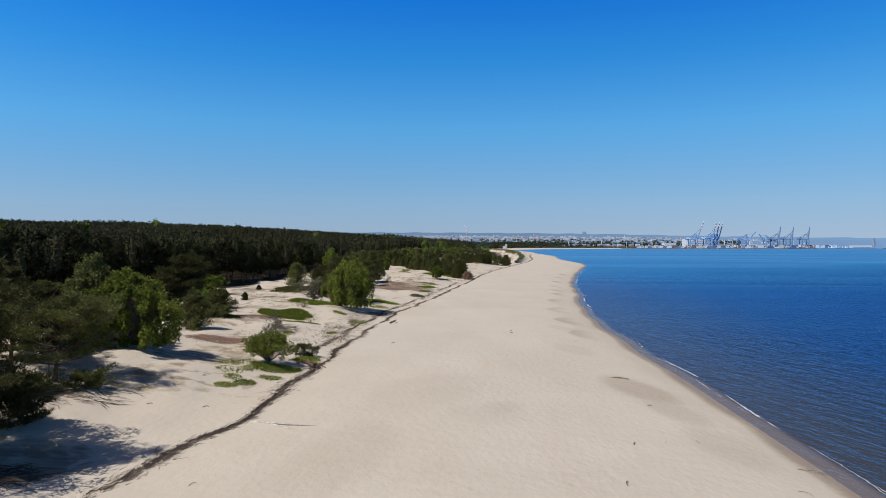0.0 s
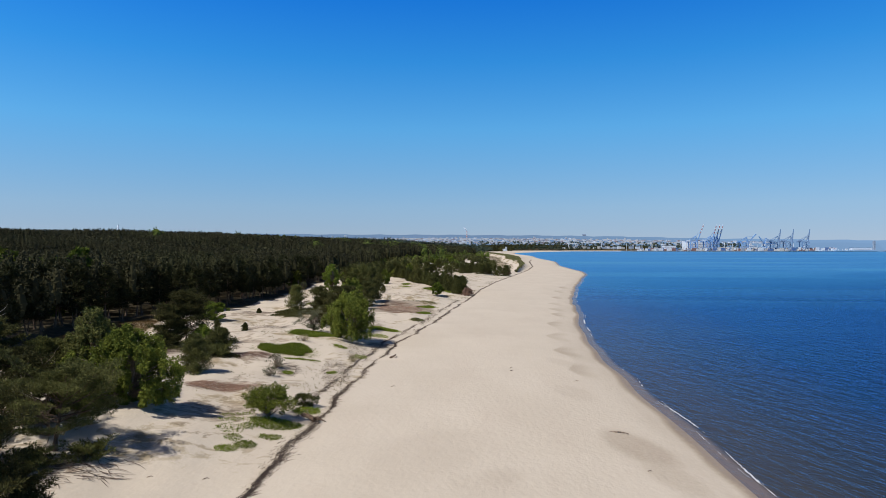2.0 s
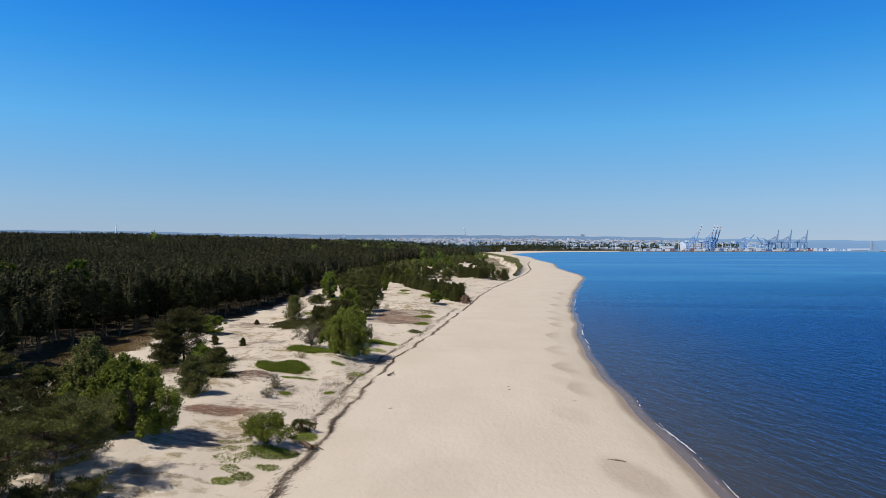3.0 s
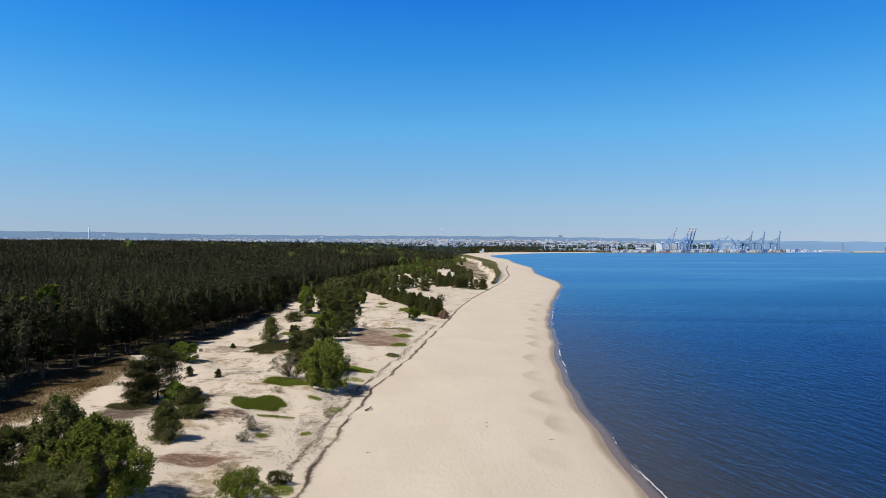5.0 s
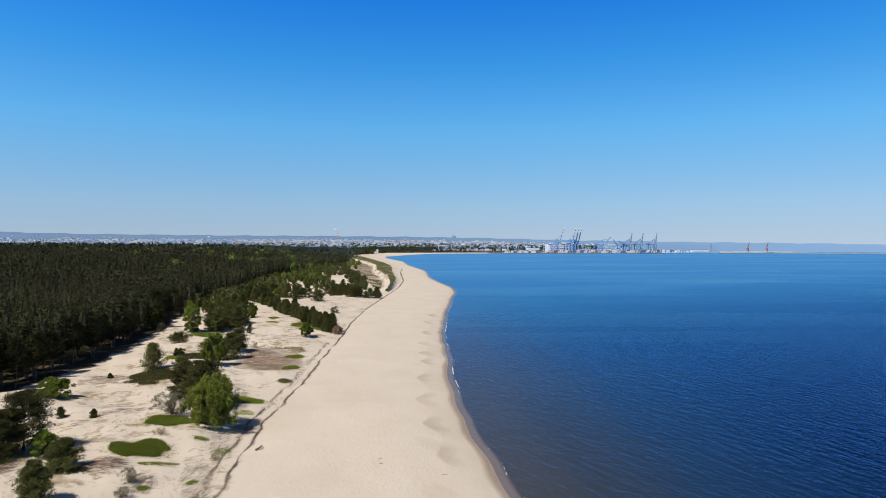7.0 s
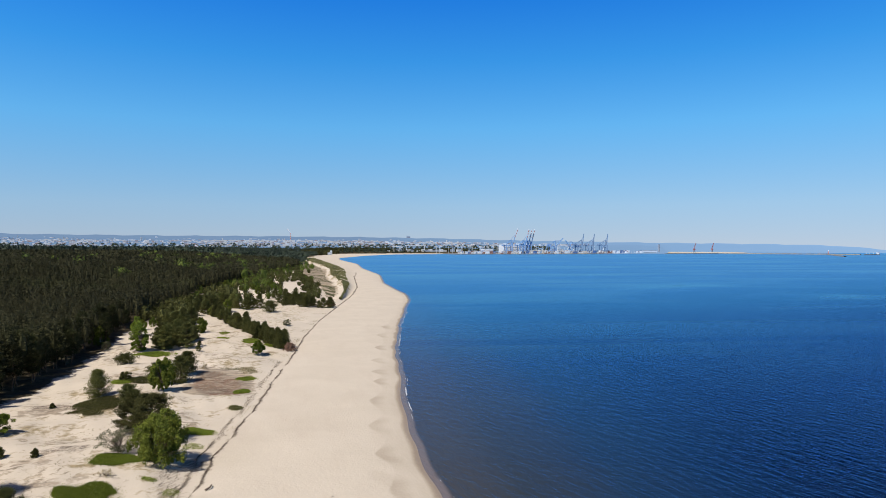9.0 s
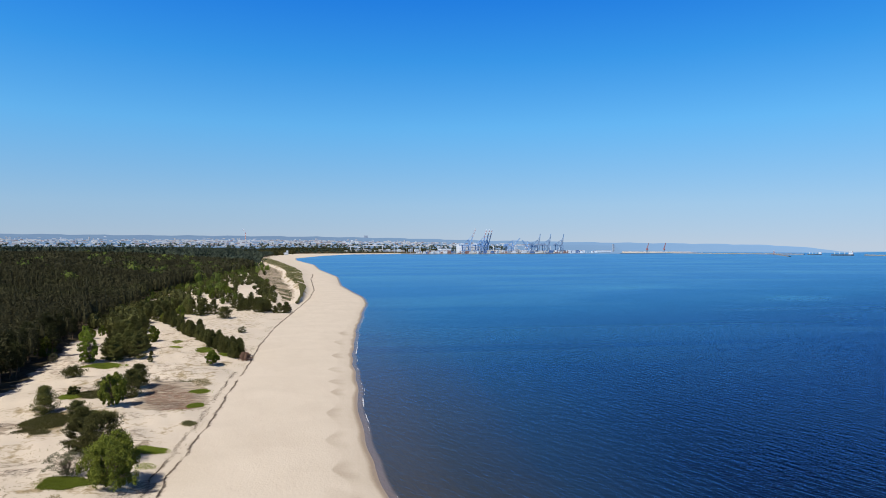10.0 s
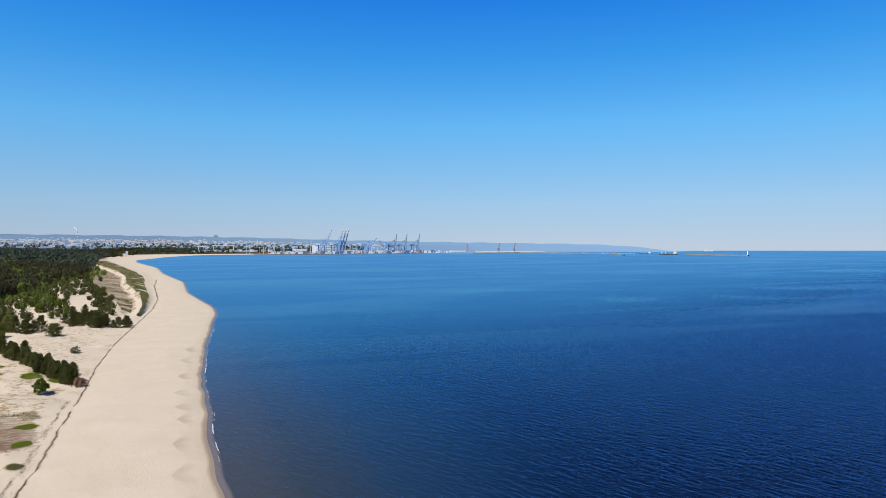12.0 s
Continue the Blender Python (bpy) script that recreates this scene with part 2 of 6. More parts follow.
M = {
    "sand": ground_material(), "sea": sea_material(),
    "pine": leaf_material("pine_needles", (0.022, 0.024, 0.009), (0.046, 0.047, 0.017), 0.1),
    "wood": wood_material("pine_wood_crowns", (0.028, 0.0265, 0.0125), (0.062, 0.058, 0.028), (0.066, 0.070, 0.024)),
    # the wood colours again, with distance haze painted in: bluer and paler
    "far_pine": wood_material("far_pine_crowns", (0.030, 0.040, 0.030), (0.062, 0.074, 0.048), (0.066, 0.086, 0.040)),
    "dark_pine": leaf_material("dark_pine_needles", (0.028, 0.029, 0.010), (0.102, 0.096, 0.031), 0.15),
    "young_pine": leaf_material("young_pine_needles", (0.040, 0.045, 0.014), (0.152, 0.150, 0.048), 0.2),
    "olive": leaf_material("olive_leaves", (0.052, 0.057, 0.017), (0.18, 0.178, 0.052), 0.25),
    "birch": leaf_material("birch_leaves", (0.062, 0.082, 0.013), (0.225, 0.245, 0.040), 0.22),
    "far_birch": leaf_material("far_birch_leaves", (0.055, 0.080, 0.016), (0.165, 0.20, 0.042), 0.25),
    "brown_grass": leaf_material("brown_grass", (0.13, 0.085, 0.034), (0.18, 0.115, 0.048), 0.2),
    "bright": leaf_material("fresh_leaves", (0.070, 0.105, 0.015), (0.235, 0.285, 0.042), 0.22),
    "dull": leaf_material("dull_leaves", (0.07, 0.075, 0.035), (0.20, 0.19, 0.11), 0.2),
    "cover": leaf_material("creeping_leaves", (0.11, 0.152, 0.016), (0.29, 0.335, 0.05), 0.3),
    "marram": leaf_material("marram_blades", (0.075, 0.085, 0.025), (0.24, 0.22, 0.10), 0.2),
    "straw": leaf_material("dry_blades", (0.26, 0.21, 0.11), (0.46, 0.39, 0.24), 0.2),
    "twig": leaf_material("dead_twigs", (0.06, 0.043, 0.032), (0.20, 0.145, 0.11), 0.0),
    "rust": leaf_material("rusty_twigs", (0.12, 0.072, 0.05), (0.29, 0.18, 0.125), 0.1),
    "bark": bark_material("pine_bark", (0.05, 0.035, 0.025), (0.20, 0.13, 0.085)),
    "birch_bark": bark_material("birch_bark", (0.16, 0.14, 0.12), (0.62, 0.58, 0.52), 4.0),
    "drift": bark_material("driftwood", (0.10, 0.07, 0.05), (0.30, 0.23, 0.17)),
    "pale_wood": bark_material("bleached_wood", (0.36, 0.32, 0.27), (0.62, 0.57, 0.5)),
}

# ---- mesh helpers ----


def mesh_of(name, verts, faces, material, smooth_shade=False):
    """A mesh from an (n, 3) array of corners and an (m, 3 or 4) array of faces."""
    verts, faces = np.asarray(verts, np.float32), np.asarray(faces, np.int32)
    me = bpy.data.meshes.new(name)
    n, k = len(faces), faces.shape[1]
    me.vertices.add(len(verts)), me.loops.add(n * k), me.polygons.add(n)
    me.vertices.foreach_set("co", verts.ravel())
    me.loops.foreach_set("vertex_index", faces.ravel())
    me.polygons.foreach_set("loop_start", np.arange(0, n * k, k, dtype=np.int32))
    me.polygons.foreach_set("use_smooth", np.full(n, smooth_shade))
    me.update(calc_edges=True)
    me.materials.append(material)
    return me


def part(name, mesh, parent=None, label=""):
    ob = new(name, mesh)
    ob.parent = parent
    return tagged(ob, label) if label else ob


def thing(name, x, y, z, label, category, group="", turn=0.0, size=1.0):
    ob = new(name)
    ob.empty_display_size = 0.2
    ob.location, ob.rotation_euler, ob.scale = (x, y, z), (0, 0, radians(turn)), (size, size, size)
    return tagged(ob, label, category, group)


def joined(pieces):
    """One corner array and one face array out of several."""
    verts, faces, at = [], [], 0
    for v, f in pieces:
        verts.append(v), faces.append(np.asarray(f) + at)
        at += len(v)
    return np.concatenate(verts), np.concatenate(faces)


def tube(points, radii, sides=6):
    """A tapering tube of triangles along a line of points."""
    points = np.asarray(points, float)
    way = np.gradient(points, axis=0)
    way /= np.linalg.norm(way, axis=1, keepdims=True) + 1e-9
    side = np.cross(way, np.where(np.abs(way[:, 2:3]) > 0.9, [[1.0, 0, 0]], [[0, 0, 1.0]]))
    side /= np.linalg.norm(side, axis=1, keepdims=True) + 1e-9
    up = np.cross(side, way)
    a = np.arange(sides) * 2 * np.pi / sides
    r = np.asarray(radii, float)[:, None, None]
    v = points[:, None] + r * (side[:, None] * np.cos(a)[None, :, None] + up[:, None] * np.sin(a)[None, :, None])
    n = len(points)
    i, j = np.meshgrid(np.arange(n - 1), np.arange(sides), indexing="ij")
    a0, a1 = i * sides + j, i * sides + (j + 1) % sides
    f = np.concatenate([np.stack([a0, a1, a1 + sides], -1).reshape(-1, 3), np.stack([a0, a1 + sides, a0 + sides], -1).reshape(-1, 3)])
    v = np.concatenate([v.reshape(-1, 3), points[-1:]])
    cap = np.stack([(n - 1) * sides + np.arange(sides), (n - 1) * sides + (np.arange(sides) + 1) % sides, np.full(sides, n * sides)], -1)
    return v, np.concatenate([f, cap])


def unit(v):
    return v / (np.linalg.norm(v, axis=-1, keepdims=True) + 1e-9)


def leaves(rng, centres, radii, count, size, slim=0.6, droop=0.0, fill=0.45):
    """Single leaf or needle-tuft triangles over ellipsoid clumps. fill: how far inwards they reach."""
    centres, radii = np.asarray(centres, float), np.asarray(radii, float)
    k = len(centres)
    out = unit(rng.normal(size=(k, count, 3)))
    spot = centres[:, None] + out * radii[:, None] * (fill + (1 - fill) * rng.random((k, count, 1)) ** 0.6)
    along = unit(out + rng.normal(size=out.shape) * 0.7 + np.array([0, 0, -droop]))
    across = unit(np.cross(along, rng.normal(size=out.shape)))
    s = size * (0.6 + 0.8 * rng.random((k, count, 1)))
    a, b, c = spot - across * s * slim * 0.5, spot + across * s * slim * 0.5, spot + along * s
    v = np.stack([a, b, c], 2).reshape(-1, 3)
    return v, np.arange(len(v)).reshape(-1, 3)


def blades(rng, spots, tall, wide, lean=0.5, count=1):
    """Upright or lying blade triangles from ground spots."""
    spots = np.repeat(np.asarray(spots, float), count, axis=0)
    n = len(spots)
    tall, wide = (np.repeat(np.broadcast_to(q, n // count), count) for q in (tall, wide))
    a = rng.random(n) * 2 * np.pi
    way = np.stack([np.cos(a), np.sin(a), np.zeros(n)], 1)
    cross = np.stack([-way[:, 1], way[:, 0], np.zeros(n)], 1)
    t = (np.broadcast_to(tall, n) * (0.5 + rng.random(n)))[:, None]
    lean_n = np.minimum(lean * ((0.4 + 0.9 * rng.random(n)) if lean < 0.9 else (0.93 + 0.07 * rng.random(n))), 0.999)[:, None]
    top = spots + way * t * lean_n + np.array([[0, 0, 1.0]]) * t * np.sqrt(np.clip(1 - lean_n ** 2, 0.003, 1))
    w = (np.broadcast_to(wide, n) * 0.5)[:, None]
    v = np.stack([spots - cross * w, spots + cross * w, top], 1).reshape(-1, 3)
    return v, np.arange(3 * n).reshape(-1, 3)


def box_mesh(name, material, boxes):
    """A mesh of bevelled boxes: (x, y, z of the centre, width, depth, height)."""
    bm = bmesh.new()
    for x, y, z, w, d, h in boxes:
        bmesh.ops.create_cube(bm, size=1, matrix=Matrix.LocRotScale((x, y, z), None, (w, d, h)))
    me = bpy.data.meshes.new(name)
    bm.to_mesh(me)
    bm.free()
    me.materials.append(material)
    return me


def beam_mesh(name, material, beams, thick):
    """A mesh of square beams between pairs of points."""
    bm = bmesh.new()
    for a, b in beams:
        a, b = Vector(a), Vector(b)
        turn = (b - a).to_track_quat("Z", "Y")
        bmesh.ops.create_cube(bm, size=1, matrix=Matrix.LocRotScale((a + b) / 2, turn, (thick, thick, (b - a).length)))
    me = bpy.data.meshes.new(name)
    bm.to_mesh(me)
    bm.free()
    me.materials.append(material)
    return me


# ---- ground and sea ----
# shore lines: x of the drift line and of the water's edge at each distance y
LINE_Y = [-900, 0, 30, 44, 65, 85, 112, 131, 150, 165, 215, 250, 307, 378, 466, 553, 680, 740, 804, 888, 1045, 1500, 1900, 2400, 2800, 3000, 3060, 3110, 3150, 3250, 3600, 4950]
LINE_X = [-60, -19, -16, -13.4, -12.1, -11.1, -8.3, -5, -1.6, 0.2, 8, 12.5, 22.5, 38, 57, 71.5, 85.5, 92, 102, 113, 126, 140, 150, 185, 215, 260, 400, 750, 1400, 2500, 3200, 4300]
EDGE_Y = [-900, 0, 34, 48, 60, 76, 97, 110, 138, 165, 181, 213, 250, 283, 360, 433, 470, 487, 520, 640, 820, 1076, 1360, 1800, 2062, 2582, 2944, 3020, 3060, 3120, 3250, 3600, 4950]
EDGE_X = [-9, 19.3, 21.5, 22.7, 23.2, 23.7, 24.3, 25.1, 29, 33, 35.8, 41, 48, 55, 73, 91, 97.5, 99.5, 101, 109, 135, 148, 176, 186, 212, 374, 537, 700, 960, 1700, 2600, 3300, 4400]


def smooth(a, b, v):
    k = np.clip((v - a) / (b - a), 0, 1)
    return k * k * (3 - 2 * k)


def line_x(y):
    return np.interp(y, LINE_Y, LINE_X)


def edge_x(y):
    y = np.asarray(y, float)
    scallop = 0.5 * np.sin(y / 4.3 + 1.3 * np.sin(y / 17)) + 0.7 * np.sin(y / 13.0)
    return np.interp(y, EDGE_Y, EDGE_X) + scallop * smooth(20, 60, y) * (1 - smooth(380, 700, y)) * 0.45 - 0.75


def lumps(x, y, size, seed):
    """Smooth rolling noise of about -1 to 1 from a few crossing waves."""
    total = 0.0
    for k in range(6):
        a = seed * 1.7 + k * 2.39
        s = size * (0.6 + 0.23 * k)
        total = total + np.sin((x * math.cos(a) + y * math.sin(a)) / s * 2.2 + seed * 3 + k * k) * (0.45 - 0.03 * k)
    return total


def hollow(y):
    """How far inland the long hollow behind the foredune begins and ends."""
    return (np.interp(y, [440, 521, 703, 933, 1266, 1716], [6, 12, 26, 40, 56, 72]),
            np.interp(y, [404, 500, 579, 717, 885, 1240, 1720], [9, 22, 35, 52, 68, 84, 100]))


def height(x, y):
    """Ground height in metres at x, y; the sea lies at 0."""
    x, y = np.asarray(x, float), np.asarray(y, float)
    lx, ex = line_x(y), edge_x(y)
    wide = np.maximum(ex - lx, 1)
    k = (ex - x) / wide                       # 0 at the water, 1 at the drift line
    inland = lx - x
    beach = 1.75 * (1 - np.exp(-np.clip(k, 0, 2) * 3.0)) / 0.95
    bed = -np.clip(x - ex, 0, 400) * 0.03
    foot = 0.3 * smooth(0, 7, inland)
    level = smooth(112, 150, y)
    dune = foot + (1.8 - 0.95 * level) * smooth(2, 20, inland) + (0.9 - 0.7 * level) * smooth(25, 60, inland)
    h0, h1 = hollow(y)
    far = smooth(405, 455, y) * (1 - smooth(1500, 2300, y))
    slip = 1.6 * lumps(y * 0.6, y * 0.6, 9, 17)                       # scalloped inner face of the foredune
    ridge = far * (3.4 * smooth(2, h0 * 0.85, inland) - 3.6 * smooth(h0 - 4 + slip, h0 + 4 + slip, inland) * (1 - smooth(h1, h1 + 20, inland)))
    hills = 12 * smooth(75, 290, inland) + 2 * smooth(290, 650, inland) + 4 * smooth(650, 1700, inland)
    bumps = smooth(1, 8, inland) * (1 - 0.6 * smooth(60, 90, inland)) * (0.40 * lumps(x, y, 9, 1) + 0.17 * lumps(x, y, 3.1, 2))
    shallow = 0.05 * lumps(x, y, 7, 3) * smooth(0.15, 0.5, k)
    return np.where(k > 0, beach + shallow, bed) + dune + ridge + bumps + hills * (1 - smooth(3020, 3300, y))


def inside(x, y, cx, cy, rx, ry, turn=0.0):
    """1 at the middle of an ellipse, falling to 0 past its rim."""
    c, s = math.cos(radians(turn)), math.sin(radians(turn))
    u, v = ((x - cx) * c + (y - cy) * s) / rx, (-(x - cx) * s + (y - cy) * c) / ry
    return 1 - smooth(0.6, 1.25, np.sqrt(u * u + v * v))


def forest_edge(y):
    """How far inland of the drift line the closed pine wood begins."""
    return np.interp(y, [-900, 20, 60, 82, 109, 124, 149, 176, 218, 252, 300, 364, 450, 700, 1200, 1900, 2500, 3200],
                     [42, 36, 44, 47, 50.5, 53, 54, 55, 61.5, 67, 76, 88, 96, 92, 80, 60, 25, 25])


ROWS = np.concatenate([np.arange(-900, -60, 40), np.arange(-60, 20, 4), np.arange(20, 260, 0.9), np.arange(260, 600, 3),
                       np.arange(600, 1200, 7), np.arange(1200, 1600, 20), np.arange(1600, 4960, 45)])
INLAND = np.concatenate([[6000, 4500, 3400, 2600, 2000, 1500, 1100, 800, 600, 460, 360, 290, 240, 200, 170, 148, 130, 115, 104, 96, 90], np.arange(86, 0.1, -0.85)])
BEACH = np.concatenate([np.linspace(0, 0.72, 36), np.linspace(0.73, 1, 44)])
SEAWARD = np.array([0.5, 1, 1.6, 2.4, 3.5, 5, 8, 12, 20, 40, 100, 400, 6000])


def ground_sheet():
    yy = ROWS[:, None]
    lx, ex = line_x(ROWS)[:, None], edge_x(ROWS)[:, None]
    xx = np.concatenate([lx - INLAND[None], lx + (ex - lx) * BEACH[None], ex + SEAWARD[None]], 1)
    yy = np.broadcast_to(yy, xx.shape)
    zz = height(xx, yy)
    r, c = xx.shape
    i = (np.arange(r - 1)[:, None] * c + np.arange(c - 1)[None]).ravel()
    me = mesh_of("ground", np.stack([xx, yy, zz], -1).reshape(-1, 3), np.stack([i, i + 1, i + c + 1, i + c], -1), M["sand"], True)
    out = ex - xx                                     # metres of dry land towards the sea
    inland = lx - xx
    wet = 1 - smooth(0.3, 1.9, out + 0.25 * lumps(xx, yy, 5, 5))
    wet = np.maximum(wet, 0.14 * (1 - smooth(1.5, 5, out)))
    tips = sum(np.exp(-(np.abs(yy - c) / w) ** 1.5) for c, w in CUSPS)
    cusp = 4.6 + 0.45 * lumps(xx, yy, 6, 31) + 3.0 * tips
    wash = (1 - smooth(cusp - 0.3, cusp + 0.3, out)) * smooth(cusp - 5.0, cusp - 0.6, out) * smooth(80, 90, yy) * (1 - smooth(300, 340, yy))
    wet = np.maximum(wet, (0.46 + 0.12 * lumps(xx, yy, 11, 33)) * wash * (0.2 + 0.8 * smooth(0.25, 0.8, tips)))          # damp beach cusps
    trace = np.exp(-((out - 3.1 - 0.35 * lumps(yy, yy * 0, 9, 35)) / 0.16) ** 2) * smooth(0.0, 0.5, lumps(yy, yy * 0, 12, 36)) * (1 - smooth(150, 240, yy))
    wet = np.maximum(wet, 0.42 * trace)                                           # thin broken wash line
    for n, (cx, cy, rx, ry, t, k) in enumerate(DAMP):
        wet = np.maximum(wet, k * inside(xx, yy, cx, cy, rx, ry, t))
    litter = smooth(-3.5, 0.5, inland - forest_edge(yy) + 2.0 + 1.2 * lumps(xx, yy, 7, 51)) * (1 - smooth(3150, 3300, yy))
    grass = np.zeros_like(xx)
    for cx, cy, rx, ry, t, k in GRASSY:
        grass = np.maximum(grass, k * inside(xx, yy, cx, cy, rx, ry, t))
    h0, h1 = hollow(yy)
    rag = inland + 2.2 * lumps(xx, yy, 14, 22) + 1.2 * lumps(xx, yy, 5, 23)
    s0 = np.interp(yy, [420, 500, 726, 921, 1064, 1700], [3, 6, 9, 16, 22, 26])
    ridge = smooth(405, 450, yy + 12 * lumps(xx, yy, 9, 24)) * smooth(s0 - 2, s0 + 3, rag) * (1 - smooth(h0 - 3, h0 + 1, rag)) * (1 - smooth(2300, 2500, yy))
    grass = np.maximum(grass, (0.66 + 0.36 * lumps(xx, yy, 13, 21)) * ridge)
    grass = np.maximum(grass, 0.36 * smooth(6, 14, inland) * (1 - smooth(34, 60, inland)) * smooth(235, 270, yy) * (1 - smooth(400, 440, yy)))
    dip = smooth(410, 450, yy) * smooth(h0 - 2, h0 + 4, inland) * (1 - smooth(h1 - 2, h1 + 5, inland))
    along_v = (xx * 0.981 + yy * 0.195)                              # streaks of scrub run slantwise down the hollow
    streak = np.clip(0.5 + 0.75 * lumps(along_v * 1.0, yy * 0.05, 4.5, 41) + 0.35 * lumps(along_v, yy * 0.12, 2.2, 42), 0, 1)
    face = 1 - smooth(h0 - 1, h0 + 6, rag + 1.5 * lumps(xx, yy, 6, 44))
    grass = np.maximum(grass, (0.85 - 0.3 * streak) * dip * (1 - 0.8 * face))
    dunes = smooth(2, 8, inland) * (1 - smooth(40, 60, inland)) * (1 - smooth(260, 330, yy))
    grass = np.maximum(grass, dunes * (0.24 + 0.24 * lumps(xx, yy, 6, 11) + 0.12 * lumps(xx, yy, 2.2, 12)))
    heath = np.zeros_like(xx)
    for cx, cy, rx, ry, t, k in HEATH:
        heath = np.maximum(heath, k * inside(xx, yy, cx, cy, rx, ry, t))
    heath = np.maximum(heath, dunes * (0.20 + 0.26 * lumps(xx, yy, 7, 14)))
    heath = np.maximum(heath, (0.58 + 0.42 * streak) * dip * (1 - 0.55 * face))
    a = me.attributes.new("masks", "FLOAT_COLOR", "POINT")
    a.data.foreach_set("color", np.stack([wet, litter, grass, heath], -1).astype(np.float32).ravel())
    return tagged(new("ground", me), "pale sandy beach and dune ground with wet sand by the sea", "ground", kind="structure")


# middles and half lengths of the beach cusps along the shore
CUSPS = [(92, 6), (109, 5), (127, 6), (148, 5.5), (169, 4.5), (182, 4), (200, 5), (226, 6), (257, 7), (284, 7)]
# damp hollows and stains of the beach: x, y, half width, half length, turn, strength
DAMP = [(16.8, 97, 2.0, 4.5, 20, .16), (15.8, 56.5, 2.6, 5.6, 14, .44), (16.6, 49, 2.0, 4, 14, .32), (17.0, 41, 2.4, 5, 6, .24), (14.5, 77, 2.2, 4.5, 10, .16), (8, 66, 5, 12, 20, .07), (-2, 52, 4, 8, -20, .12), (3.5, 47, 1.4, 2.2, -20, .20), (-6, 36, 2.5, 7, -10, .14), (4, 130, 4, 20, 10, .06), (2, 45, 3, 3, 0, .10)]
# green or straw ground: x, y, half width, half length, turn, strength
GRASSY = [(-53.5, 102, 5.6, 24, 6, 1.0), (-54.5, 112, 4.5, 18, 6, 1.0), (-23, 95.2, 3.8, 3.0, 0, .7), (-22, 107.5, 3.6, 2.8, 0, .8), (-12.5, 125.5, 3.4, 2.8, 0, .8), (-21, 64, 5, 6, 0, .3), (-19, 54, 4, 6, 0, .25), (-14, 90, 3, 16, 12, .35), (-24, 57, 4, 6, 30, .25),
          (-6.1, 159, 2, 3, 0, .8), (-5.5, 176, 2.6, 3, 0, .7), (-6.8, 143, 1.7, 2.6, 0, .8), (-5.8, 240, 3.4, 4, 0, .8), (-15.6, 245, 3, 3, 0, .6), (-15.6, 258, 3, 4, 0, .6), (-33, 214, 6, 5, 0, .8), (-18, 50, 5, 4, 0, .3), (-13, 190, 3, 4, 0, .4),
          (-33, 149, 5.5, 10, 0, .8), (-24, 150, 5, 8, 0, .6), (-30.5, 172, 5, 6, 0, .6), (-5.5, 184, 3, 6, 0, .75), (8, 320, 12, 24, 0, .35)]
# dry heath mats
HEATH = [(-10.5, 171, 7.2, 18, 12, 1.0), (-15, 162, 5, 8, 12, 1.0), (-25, 71, 5, 3.2, 15, .26), (-26.5, 88.5, 3.4, 4.5, 10, .3), (-38.6, 86, 3.8, 4.5, 0, .68), (-22, 33, 4, 4, 0, .8), (-30, 40, 7, 8, 0, .6), (-46, 220, 7, 24, 10, .45), (-32, 113, 6, 3, 10, .35)]


def sea_sheet():
    ys = np.concatenate([np.arange(-900, 20, 60), np.arange(20, 300, 2.5), np.arange(300, 700, 10), np.arange(700, 3300, 50)])
    off = np.concatenate([[-6, -2, -1, 0, 0.5, 0.9, 1.1, 1.3, 1.5, 1.7, 2, 2.7, 3.5, 5, 7, 10, 14, 18, 24, 32, 42, 55, 75, 110, 200, 400, 900, 2000, 4500, 7500]])
    xx = edge_x(ys)[:, None] + off[None]
    yy = np.broadcast_to(ys[:, None], xx.shape)
    r, c = xx.shape
    i = (np.arange(r - 1)[:, None] * c + np.arange(c - 1)[None]).ravel()
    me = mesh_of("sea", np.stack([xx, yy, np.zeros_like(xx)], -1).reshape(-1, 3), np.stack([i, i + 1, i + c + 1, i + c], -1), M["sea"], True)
    deep = smooth(0, np.interp(yy, [40, 150], [46, 88]), off[None] * np.ones_like(xx))
    a = me.attributes.new("depth", "FLOAT", "POINT")
    a.data.foreach_set("value", deep.astype(np.float32).ravel())
    film = (1 - smooth(0.9, 1.7, off))[None] * np.ones_like(xx)
    a = me.attributes.new("film", "FLOAT", "POINT")
    a.data.foreach_set("value", film.astype(np.float32).ravel())
    # grows with distance up the bay and drives the painted lightening
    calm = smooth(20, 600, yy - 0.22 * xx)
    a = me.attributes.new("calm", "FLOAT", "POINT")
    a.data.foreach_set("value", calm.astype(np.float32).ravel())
    return tagged(new("sea", me), "deep blue rippled sea, brownish over the shallows", "water", kind="structure")


ground_sheet()
sea_sheet()


def ground_at(x, y):
    return float(height(x, y))


# ---- trees and bushes ----


def limb_line(start, way, length, sag, bits=4):
    t = np.linspace(0, 1, bits)[:, None]
    return np.asarray(start) + np.asarray(way) * length * t + np.array([[0, 0, 1.0]]) * sag * length * t ** 2


